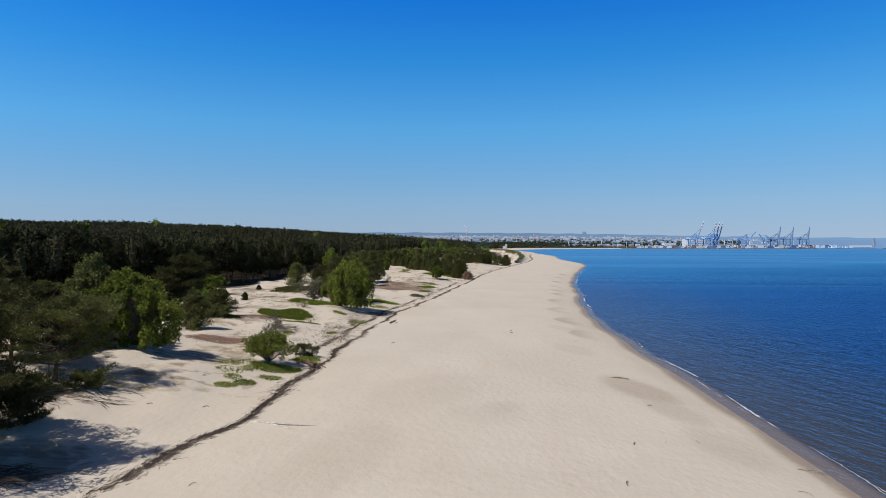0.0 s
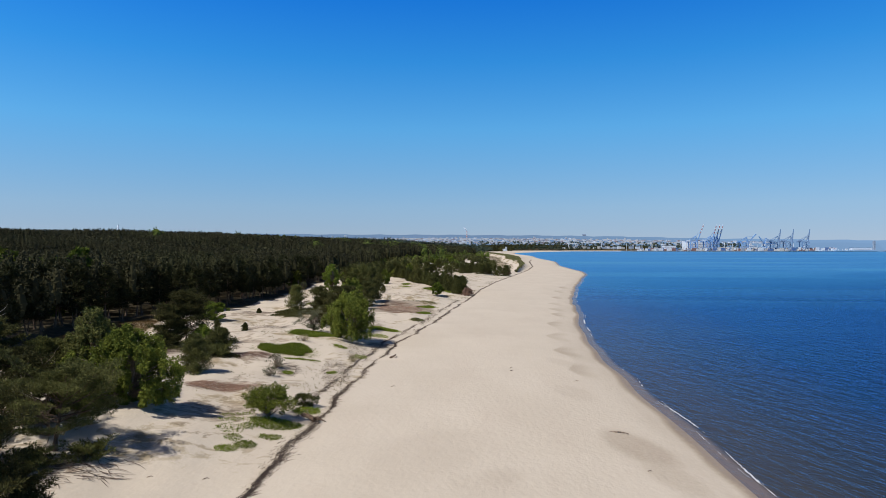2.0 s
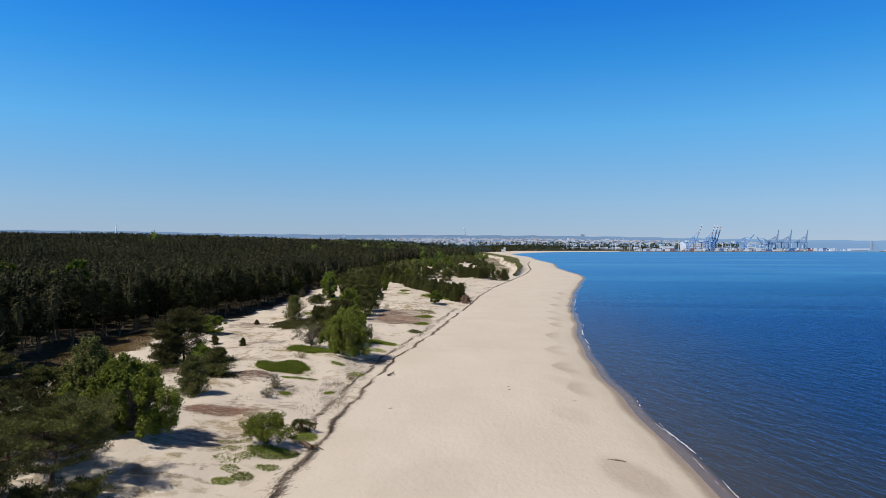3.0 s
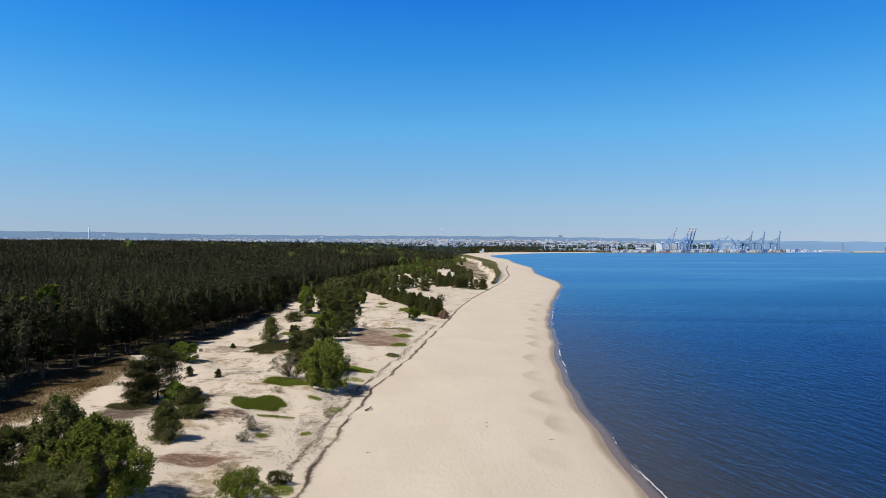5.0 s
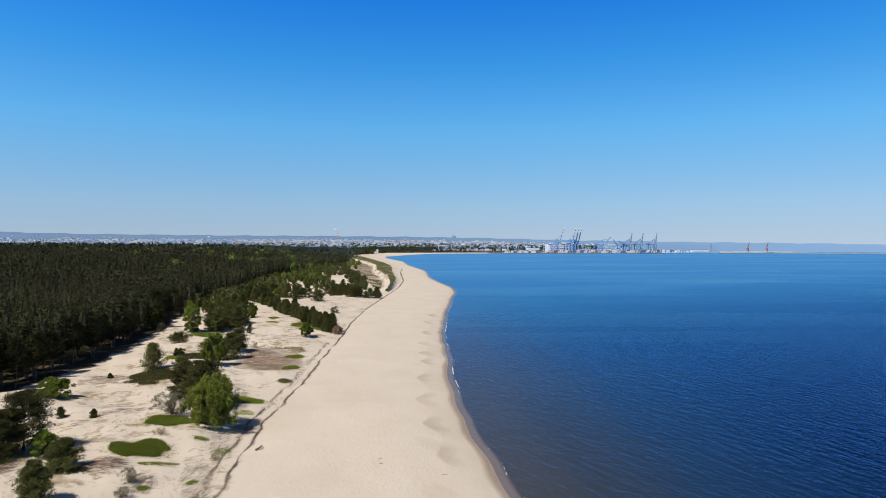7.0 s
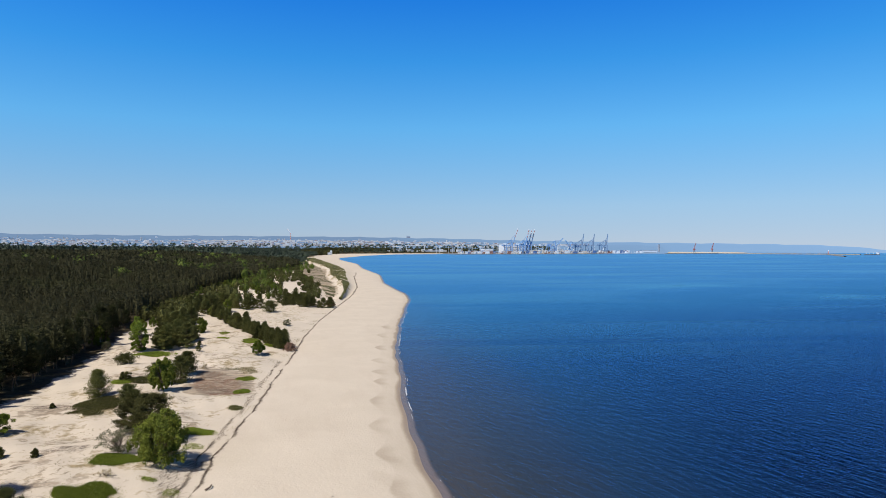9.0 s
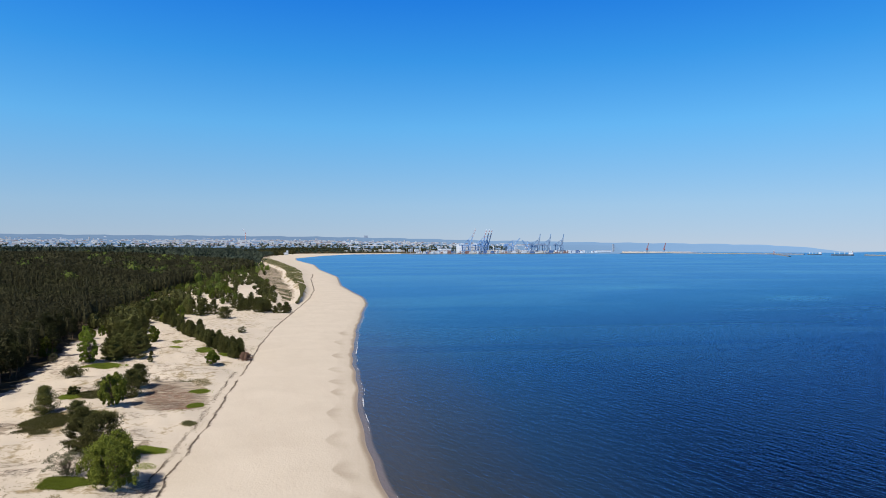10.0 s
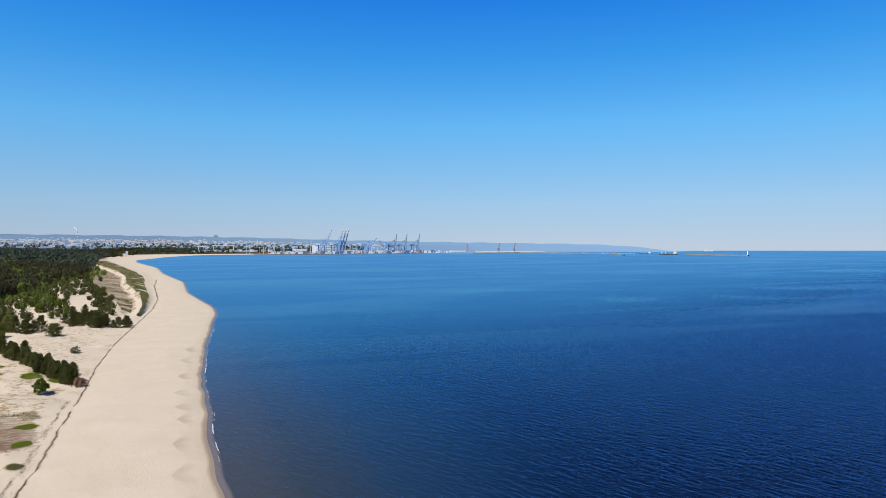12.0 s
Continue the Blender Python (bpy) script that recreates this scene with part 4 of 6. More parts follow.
def along(points, n, wide, low, high, seed):
    """n places strewn along a broken line, to either side of it."""
    r = np.random.default_rng(seed)
    points = np.asarray(points, float)
    t = np.linspace(0, len(points) - 1, n) + r.normal(size=n) * 0.1
    xs = np.interp(t, np.arange(len(points)), points[:, 0]) + r.normal(size=n) * wide
    ys = np.interp(t, np.arange(len(points)), points[:, 1]) + r.normal(size=n) * wide
    return [(float(a), float(b), r.random() * 360, low + (high - low) * r.random()) for a, b in zip(xs, ys)]


copies("pine_tree", HEDGE_PINES, along([(4.6, 222), (1.5, 234), (-2.5, 248), (-7, 264), (-11.5, 282), (-17, 300), (-22, 322), (-25, 342)], 100, 1.3, 0.5, 1.08, 1),
       "dark young pine in a dense row on the dune", "tree", "row of young pines")
copies("pine_tree", YOUNG_PINES, along([(-35, 226), (-31, 223), (-28, 226), (-31, 238), (-27, 236), (-25.5, 246), (-31, 252)], 20, 1.6, 0.8, 1.15, 2),
       "dark pine in a clump on the dune", "tree", "clump of dune pines")
copies("pine_tree", YOUNG_PINES, along([(-36, 262), (-32, 285), (-38, 320), (-34, 365), (-28, 366)], 44, 4, 0.7, 1.15, 3),
       "dark pine scattered over the dune behind the beach", "tree", "scattered dune pines")
copies("pine_tree", YOUNG_PINES, along([(29, 372), (19, 366), (9, 388), (18, 402), (8, 430)], 36, 3.8, 0.65, 1.0, 4),
       "dark pine in a loose belt on the dune", "tree", "belt of dune pines")
copies("pine_tree", YOUNG_PINES[3:] + YOUNG_PINES[:1], along([(-8, 350), (-13, 354), (-17, 362), (-21, 372)], 10, 1.6, 0.8, 1.05, 14),
       "olive green pine behind the pine row", "tree", "olive pines behind the row")
copies("green_tree", GREEN_TREES, along([(-44, 236), (-40, 300), (2, 446), (-5, 440), (-16, 470), (-40, 440), (-20, 520), (-42, 560), (-15, 575), (-40, 640), (0, 740)], 30, 6, 0.6, 1.05, 7),
       "fresh green broad-leaved tree among pines", "tree", "green trees among the pines")


def crowns(r, p, ground, tall, wide, per, size, core, low=0.3):
    """Joined tree crowns: a rough rounded core with needle tufts over it."""
    n = len(p)
    a = np.arange(core) * 2 * np.pi / core
    ring = np.stack([np.cos(a), np.sin(a)], 1)
    levels = []
    for share, reach in ((low, 0.5), (0.55, 0.62), (0.84, 0.36)):
        rough = r.uniform(0.65, 1.25, (n, core, 1))
        flat = p[:, None] + ring[None] * wide[:, None, None] * reach * rough
        levels.append(np.concatenate([flat, (ground + tall * share)[:, None, None] + r.normal(size=(n, core, 1)) * 0.03 * tall[:, None, None]], 2))
    tip = np.concatenate([p + r.normal(size=(n, 2)) * 0.2, (ground + tall * 0.96)[:, None]], 1)[:, None]
    v1 = np.concatenate([*levels, tip], 1)
    k, k2 = np.arange(core), (np.arange(core) + 1) % core
    tri = [np.stack([k + 2 * core, k2 + 2 * core, np.full(core, 3 * core)], 1)]
    for o in (0, core):
        tri += [np.stack([k + o, k2 + o, k2 + o + core], 1), np.stack([k + o, k2 + o + core, k + o + core], 1)]
    f1 = (np.arange(n)[:, None, None] * (3 * core + 1) + np.concatenate(tri)[None]).reshape(-1, 3)
    c = np.concatenate([p, (ground + tall * (0.5 + 0.5 * low))[:, None]], 1)
    tufts = leaves(r, c, np.stack([wide * 1.0, wide * 1.0, tall * (0.52 - 0.45 * low)], 1), per, size, 0.85, droop=-0.1, fill=0.72)
    v, f = joined([(v1.reshape(-1, 3), f1), tufts])
    v[:, 2] = np.maximum(v[:, 2], height(v[:, 0], v[:, 1]) + 0.05)
    return v, f


def tree_belt(name, places, tall, material, label, seed, per=110, size=0.75):
    """A far belt of separate low trees as one piece."""
    r = np.random.default_rng(seed)
    p = np.asarray(places)
    t = tall * p[:, 3]
    v, f = crowns(r, p[:, :2], height(p[:, 0], p[:, 1]), t, t * 0.46, per, size, 6, 0.06)
    return tagged(new(name, mesh_of(name, v, f, M[material])), label, "trees", kind="stuff")


tree_belt("pine_belt", along([(24, 402), (29, 480), (31, 579), (32, 640), (33, 717), (35, 885), (38, 1000), (46, 1400)], 150, 3, 0.6, 1.0, 5), 4.6, "young_pine", "dark pines along the hollow behind the foredune", 5)
tree_belt("pine_belt", along([(-20, 420), (-14, 490), (-4, 560), (4, 640), (8, 720), (14, 860), (26, 1000), (36, 1300)], 190, 15, 0.6, 1.0, 6), 5.0, "young_pine", "dark pines in open wood behind the dunes", 6)
tree_belt("pine_belt", along([(-44, 300), (-42, 340), (-36, 390), (-28, 450)], 60, 6, 0.6, 1.0, 15), 7.0, "young_pine", "dark pines crowding behind the dune", 16)
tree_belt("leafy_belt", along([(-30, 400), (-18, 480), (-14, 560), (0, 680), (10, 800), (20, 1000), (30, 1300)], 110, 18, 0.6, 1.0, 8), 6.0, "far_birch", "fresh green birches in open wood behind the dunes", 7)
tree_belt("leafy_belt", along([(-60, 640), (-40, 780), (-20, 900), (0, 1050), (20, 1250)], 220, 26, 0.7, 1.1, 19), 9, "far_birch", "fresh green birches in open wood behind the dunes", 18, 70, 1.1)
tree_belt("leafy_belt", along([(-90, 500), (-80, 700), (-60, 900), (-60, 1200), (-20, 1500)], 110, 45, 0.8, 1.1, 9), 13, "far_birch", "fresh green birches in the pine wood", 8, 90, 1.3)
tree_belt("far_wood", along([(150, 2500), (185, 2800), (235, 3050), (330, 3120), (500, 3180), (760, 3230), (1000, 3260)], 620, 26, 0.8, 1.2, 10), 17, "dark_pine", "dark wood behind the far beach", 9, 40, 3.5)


def pine_crowns(r, p, ground, tall, wide, per, size, low, core=5):
    """Joined pine crowns: a rough cone in each, shingled with needle sprays that lie along its skin."""
    n = len(p)
    a = np.arange(core) * 2 * np.pi / core + r.random((n, 1)) * 6.28
    rings = []
    for share, reach in ((0.0, 0.25), (0.35, 0.42), (0.75, 0.2)):
        flat = p[:, None] + np.stack([np.cos(a), np.sin(a)], 2) * (wide[:, None] * reach * r.uniform(0.75, 1.1, (n, core)))[:, :, None]
        rings.append(np.concatenate([flat, np.broadcast_to((ground + tall * (low + (1 - low) * share))[:, None, None], (n, core, 1))], 2))
    tip = np.concatenate([p, (ground + tall * 0.92)[:, None]], 1)[:, None]
    v1 = np.concatenate([*rings, tip], 1)
    k, k2 = np.arange(core), (np.arange(core) + 1) % core
    tri = [np.stack([k + 2 * core, k2 + 2 * core, np.full(core, 3 * core)], 1)]
    for o in (0, core):
        tri += [np.stack([k + o, k2 + o, k2 + o + core], 1), np.stack([k + o, k2 + o + core, k + o + core], 1)]
    f1 = (np.arange(n)[:, None, None] * (3 * core + 1) + np.concatenate(tri)[None]).reshape(-1, 3)
    u, az = r.random((n, per)) ** 0.85, r.random((n, per)) * 6.283
    lobe = 0.74 + 0.2 * np.sin(3 * az + 6.28 * r.random((n, 1)) + 5 * u) + 0.26 * r.random((n, per))
    reach = wide[:, None] * ((1 - u ** 1.7) * lobe + 0.10)
    spot = np.stack([p[:, :1] + np.cos(az) * reach, p[:, 1:] + np.sin(az) * reach, (ground[:, None] + tall[:, None] * (low + (1 - low) * u * (0.94 + 0.08 * r.random((n, per)))))], 2)
    out = np.stack([np.cos(az), np.sin(az), 0.35 + 0.9 * u], 2)
    face = unit(out + r.normal(size=(n, per, 3)) * 0.42)
    along = unit(np.cross(face, np.cross(out + r.normal(size=(n, per, 3)) * 0.9, face)) + np.array([0, 0, 0.5]))
    across = np.cross(face, along)
    q = size * (0.6 + 0.8 * r.random((n, per, 1)))
    v2 = np.stack([spot - across * q * 0.34, spot + along * q * 1.15, spot + across * q * 0.34], 2).reshape(-1, 3)
    f2 = np.arange(n * per * 3).reshape(-1, 3)
    tone = np.clip(0.45 + 0.22 * r.normal(size=n) + 0.25 * lumps(p[:, 0], p[:, 1], 40, 6), 0, 1)
    v, f = joined([(v1.reshape(-1, 3), f1), (v2, f2)])
    return v, f, np.concatenate([np.repeat(tone, 3 * core + 1), np.repeat(tone, per * 3)])


def wood_block(name, y0, y1, gap, per, size, seed, near=0.0, core=5, low_tree=9.6, low=0.34, material="wood"):
    """Closed wood as joined crowns."""
    r = np.random.default_rng(seed)
    spots = []
    for yy in np.arange(y0, y1, gap):
        left = 0.70 * yy + 14
        x0 = float(line_x(yy) - forest_edge(yy) - near)
        k = int(max(0, (x0 + left) / gap))
        xs = x0 - np.arange(k) * gap
        spots.append(np.stack([xs + r.normal(size=k) * gap * 0.35, yy + r.normal(size=k) * gap * 0.35], 1))
    p = np.concatenate(spots)
    tall = low_tree + 2.8 * r.random(len(p)) + 0.8 * lumps(p[:, 0], p[:, 1], 45, 4)
    wide = np.maximum(gap * 0.72, 1.5) * (0.75 + 0.5 * r.random(len(p)))
    v, f, tone = pine_crowns(r, p, height(p[:, 0], p[:, 1]), tall, wide, per, size, low, core)
    me = mesh_of(name, v, f, M[material])
    me.attributes.new("tone", "FLOAT", "POINT").data.foreach_set("value", tone.astype(np.float32))
    return tagged(new(name, me), "dense dark green pine wood, crown beside crown", "forest", kind="stuff")


wood_block("pine_wood", 62, 300, 2.9, 240, 0.40, 41, near=2.5, low=0.40)
wood_block("pine_wood", 300, 560, 3.6, 84, 0.72, 44)
wood_block("pine_wood", 560, 1100, 5.8, 38, 1.35, 42)
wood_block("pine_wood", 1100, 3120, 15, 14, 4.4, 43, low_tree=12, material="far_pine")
copies("green_tree", GREEN_TREES, [(-80, 133, 20, 1.45), (-85, 138, 100, 1.3), (-89, 131, 220, 1.2), (-76, 138, 300, 1.15)],
       "fresh green broad-leaved tree deep in the pine wood", "tree", "green trees in the wood")


# ---- low growth, drift line and litter ----


def on_ground(x, y, lift=0.0):
    return np.stack([x, y, height(x, y) + lift], 1)


def strewn(r, cx, cy, rx, ry, n, turn=0.0):
    a, d = r.random(n) * 6.283, np.sqrt(r.random(n)) * (0.85 + 0.3 * r.random(n))
    u, v = rx * d * np.cos(a), ry * d * np.sin(a)
    c, s = math.cos(radians(turn)), math.sin(radians(turn))
    return cx + u * c - v * s, cy + u * s + v * c


def leaf_patch(name, cx, cy, rx, ry, n, tall, size, material, label, seed, turn=0.0, group=""):
    """Low creeping leaves in a ragged patch."""
    r = np.random.default_rng(seed)
    x, y = strewn(r, cx, cy, rx * 1.15, ry * 1.15, n, turn)
    d = np.hypot((x - cx) / rx, (y - cy) / ry)
    ok = d < 0.92 + 0.2 * lumps(x, y, 1.6, seed) + 0.3 * (r.random(n) > 0.93)
    x, y = x[ok], y[ok]
    n = len(x)
    base = on_ground(x, y)
    dome = np.clip(1 - ((x - cx) / rx) ** 2 * 0.6 - ((y - cy) / ry) ** 2 * 0.6, 0.15, 1)
    base[:, 2] += tall * dome * r.random(n)
    v, f = leaves(r, base, np.full((n, 3), 0.08), 2, size, 0.8, fill=0.2)
    v[:, 2] = np.maximum(v[:, 2], height(v[:, 0], v[:, 1]) + 0.01)
    return tagged(new(name, mesh_of(name, v, f, M[material])), label, "ground plants", group, "stuff")


GREEN = "low mat of bright green creeping leaves on sand"
for n, (cx, cy, rx, ry, k, tall, mat) in enumerate([
        (-23.2, 95.2, 4.0, 3.0, 6400, 0.5, "cover"), (-22, 107, 3.6, 2.8, 5200, 0.5, "cover"), (-12.5, 125.4, 3.3, 2.6, 4600, 0.6, "cover"),
        (-16.0, 59.2, 2.4, 1.7, 1000, 0.3, "cover"), (-14.0, 64.6, 1.4, 1.4, 420, 0.3, "cover"), (-6.1, 159.5, 2.0, 2.6, 1900, 0.5, "cover"),
        (-5.4, 174, 2.6, 2.6, 1300, 0.4, "cover"), (-6.8, 142.5, 1.5, 2.0, 900, 0.5, "marram"), (-5.8, 240, 3.2, 3.4, 1700, 0.3, "cover"), (0.6, 230, 2.0, 3.6, 1500, 0.5, "cover"),
        (-17.5, 51.8, 0.9, 0.7, 120, 0.2, "cover"), (-16.5, 53.0, 0.9, 1.0, 150, 0.25, "cover"), (-17.8, 54.4, 0.7, 0.8, 70, 0.2, "cover"), (-18.9, 56.2, 1.2, 1.4, 90, 0.2, "cover"), (-17.4, 57.4, 0.8, 0.8, 80, 0.2, "cover"), (-19.6, 58.8, 1.2, 0.8, 60, 0.2, "cover"), (-15.2, 55.6, 1.0, 0.8, 130, 0.2, "cover"), (-19.5, 61.5, 1.6, 1.4, 90, 0.2, "cover"), (-33, 213, 6, 4, 4200, 0.6, "cover"), (-33.4, 147.5, 4.8, 8.6, 9000, 0.8, "dark_pine"),
        (-25, 149, 4, 6, 4200, 0.9, "olive"), (-38.5, 89.2, 3.4, 1.6, 2600, 0.7, "dark_pine"), (-29.8, 85.4, 3.0, 1.4, 1800, 0.5, "dark_pine"), (-34, 173, 2.6, 3.4, 1600, 0.4, "cover"), (-30, 174, 3.4, 4, 2600, 0.8, "young_pine"),
        (-15.6, 246, 2.2, 2.2, 420, 0.2, "cover"), (-15.6, 258, 2.4, 2.4, 420, 0.2, "cover"), (-19.8, 82, 0.7, 0.6, 160, 0.3, "cover"), (-14.8, 84, 0.7, 0.9, 160, 0.2, "cover"), (-13, 96, 1.2, 1.6, 220, 0.2, "cover"), (-16.2, 99.5, 1.0, 0.7, 160, 0.2, "cover"), (-12.2, 116.5, 2.0, 1.4, 300, 0.2, "cover"), (-20, 90, 2.6, 1.0, 380, 0.15, "cover"), (-5.8, 183.5, 3.4, 5, 500, 0.15, "marram"), (-9.5, 186, 3, 3, 240, 0.12, "marram")]):
    leaf_patch("creeping_plants", cx, cy, rx, ry, int(k * (3.2 if mat == "cover" else 1.8)), tall * 0.75, 0.10 if cy < 130 else 0.15, mat, GREEN if mat == "cover" else "low dark scrub spreading over dune sand", 300 + n)


def grass_patch(name, x, y, tall, wide, material, label, seed, lean=0.5, per=3):
    r = np.random.default_rng(seed)
    v, f = blades(r, on_ground(np.asarray(x), np.asarray(y), -0.02), tall, wide, lean, per)
    return tagged(new(name, mesh_of(name, v, f, M[material])), label, "grass", kind="stuff")


r = np.random.default_rng(77)
yy = 420 + 1400 * r.random(44000) ** 1.6
first_at = np.interp(yy, [420, 500, 726, 921, 1064, 1700], [3, 6, 9, 16, 22, 26])
gx = line_x(yy) - (first_at + (hollow(yy)[0] - 2 - first_at) * r.random(44000))
keep = lumps(gx, yy, 14, 22) + 0.9 * r.random(44000) > -0.2
grass_patch("marram_grass", gx[keep], yy[keep], 0.9, 0.34, "marram", "olive marram grass on the crest of the foredune", 1, 0.6, 2)
yy = 40 + 320 * r.random(16000)
gx = line_x(yy) - (1 + 34 * r.random(16000) ** 1.4)
keep = (lumps(gx, yy, 5, 9) + 0.25 * r.random(16000) > 0.8) & (yy > 64)
grass_patch("dune_grass", gx[keep], yy[keep], 0.24, 0.03, "straw", "sparse straw-coloured grass tufts on dune sand", 2, 0.85, 9)
keep = (lumps(gx, yy, 6, 19) + 0.2 * r.random(16000) > 0.92) & (yy > 64)
grass_patch("dune_grass", gx[keep], yy[keep], 0.18, 0.035, "marram", "sparse green grass tufts on dune sand", 4, 0.85, 8)
x, y = strewn(r, -53.3, 103, 5.0, 22, 24000, 6)
grass_patch("dry_grass", x, y, 0.2, 0.07, "brown_grass", "dry brownish grass between dunes and wood", 3, 0.8, 2)


def twig_mat(name, cx, cy, rx, ry, n, turn, fan, long, wide, material, label, seed):
    """Dead branches lying flat, most of them one way."""
    r = np.random.default_rng(seed)
    x, y = strewn(r, cx, cy, rx, ry, n, turn)
    a = radians(fan) + r.normal(size=n) * 0.45
    long = long * (0.4 + r.random(n))
    p0, p1 = on_ground(x, y, 0.02), on_ground(x + np.cos(a) * long * 0.5, y + np.sin(a) * long * 0.5, 0.05)
    bend = a + r.normal(size=n) * 0.5
    p2 = on_ground(x + np.cos(a) * long * 0.5 + np.cos(bend) * long * 0.5, y + np.sin(a) * long * 0.5 + np.sin(bend) * long * 0.5, 0.03)
    p1[:, 2] += 0.1 * r.random(n)
    cross = np.stack([-np.sin(a), np.cos(a), np.full(n, 0.3)], 1) * wide * 0.5
    v = np.stack([p0 - cross, p0 + cross, p1 + cross * 0.7, p1 - cross * 0.7, p2], 1).reshape(-1, 3)
    o = np.arange(n)[:, None] * 5
    f = np.concatenate([o + np.array([[0, 1, 2]]), o + np.array([[0, 2, 3]]), o + np.array([[3, 2, 4]])])
    return tagged(new(name, mesh_of(name, v, f, M[material])), label, "twigs", kind="stuff")


RED = "mat of dry reddish-brown dead twigs on sand"
twig_mat("dead_twigs", -25, 70.5, 3.3, 1.6, 330, 8, 6, 2.4, 0.045, "rust", RED, 400)
twig_mat("dead_twigs", -26.4, 88, 2.4, 3.2, 260, 0, 14, 1.9, 0.045, "rust", RED, 401)
twig_mat("dead_twigs", -38.6, 86, 3.2, 3.6, 620, 0, 30, 1.5, 0.035, "twig", "mat of grey-brown dead twigs on sand", 402)
twig_mat("dead_twigs", -21.4, 31.3, 1.8, 1.2, 160, 0, 20, 1.2, 0.05, "twig", "heap of dry brown branches on sand", 403)
twig_mat("dead_twigs", -20.4, 83, 1.4, 3, 160, 15, 40, 1.2, 0.04, "twig", "strewn grey-brown dead twigs on sand", 404)
twig_mat("dead_twigs", -12.5, 167, 5.4, 14, 800, 12, 12, 2.2, 0.06, "rust", "dry reddish-brown heath twigs on the dune", 405)
twig_mat("dead_twigs", -26, 44.5, 4, 3, 200, 0, 0, 1.4, 0.05, "twig", "dry brown branches under the pines", 406)
twig_mat("dead_twigs", -13.6, 99, 1.8, 7, 200, 10, 60, 1.2, 0.04, "twig", "strewn grey-brown dead twigs on sand", 407)
twig_mat("dead_twigs", -31, 113, 4, 1.5, 110, 10, 10, 1.4, 0.04, "twig", "strewn grey-brown dead twigs on sand", 408)
twig_mat("dead_twigs", -42, 148, 4, 2, 90, 10, 10, 1.8, 0.05, "twig", "strewn grey-brown dead twigs on sand", 409)
twig_mat("dead_twigs", -14.5, 84, 1.8, 8, 300, 10, 60, 1.1, 0.035, "twig", "strewn grey-brown dead twigs on sand", 410)
twig_mat("dead_twigs", -11.5, 107, 2.2, 3.0, 160, 10, 20, 1.4, 0.04, "twig", "bleached dead branches under the birch", 411)


def root_line(name, y0, y1, n, off, spread, label, seed, power=1.6):
    """Thin roots and twigs strewn along the dune foot, most of them lying along it."""
    r = np.random.default_rng(seed)
    yy = y0 + (y1 - y0) * r.random(n) ** power
    keep = lumps(yy, yy * 0 + seed, 4, 3) + 1.2 * r.random(n) > -0.05
    yy = yy[keep]
    n = len(yy)
    wob = 0.22 * np.sin(yy / 3.1) + 0.15 * np.sin(yy / 1.3 + 1)
    x = line_x(yy) - off + wob * (1 - 0.6 * smooth(120, 200, yy)) + r.normal(size=n) * spread * (1 - 0.35 * smooth(120, 200, yy)) * (1 + 0.6 * lumps(yy, yy * 0, 6, 5))
    tilt = np.arctan2(1.0, (line_x(yy + 1) - line_x(yy))) + r.normal(size=n) * 0.6
    long = (0.35 + 0.5 * r.random(n)) * (1 + yy / 900)
    wide = 0.018 + yy / 8500
    a = on_ground(x, yy, 0.02)
    b = on_ground(x + np.cos(tilt) * long, yy + np.sin(tilt) * long, 0.03) + np.stack([0 * x, 0 * x, 0.08 * r.random(n)], 1)
    cross = np.stack([-np.sin(tilt), np.cos(tilt), 0 * x], 1) * wide[:, None] * 0.5
    v = np.stack([a - cross, a + cross + np.array([0, 0, 0.03]), b], 1).reshape(-1, 3)
    return tagged(new(name, mesh_of(name, v, np.arange(3 * n).reshape(-1, 3), M["twig"])), label, "twigs", kind="stuff")


root_line("drift_line", 12, 860, 19000, 0.0, 0.10, "dark tangled line of roots and twigs along the dune foot", 9, 1.9)
root_line("drift_line", 22, 75, 1400, 0.05, 0.22, "loose dark roots and twigs spread along the dune foot", 14, 1.0)
root_line("drift_line", 62, 122, 1700, 2.2, 0.16, "second faint line of dry twigs on the dune foot", 10, 1.0)
root_line("drift_line", 122, 200, 1200, 2.4, 0.3, "faint scattered dry twigs on the dune foot", 11, 1.0)


def stick(name, x, y, line, thick, material, label, turn=0.0):
    """A driftwood branch lying on the sand."""
    line = np.asarray(line, float)
    v, f = tube(line, thick * (1.1 - 0.7 * np.linspace(0, 1, len(line))), 6)
    ob = new(name, mesh_of(name, v, f, M[material], True))
    ob.location, ob.rotation_euler = (x, y, ground_at(x, y) - thick * 0.1), (0, 0, radians(turn))
    return tagged(ob, label, "driftwood")


r = np.random.default_rng(21)
n = 16000
yy = 440 + 900 * r.random(n) ** 1.4
low, high = hollow(yy)
gx = line_x(yy) - (low + 4 + (high - low - 3) * r.random(n))
slant = gx * 0.981 + yy * 0.195
keep = lumps(slant, yy * 0.05, 4.5, 41) * 0.75 + 0.35 * lumps(slant, yy * 0.12, 2.2, 42) + 0.3 * r.random(n) > 0.3
grass_patch("hollow_scrub", gx[keep], yy[keep], 0.55, 0.5, "dull", "grey-green dry scrub in streaks over the sandy hollow", 22, 0.85, 2)

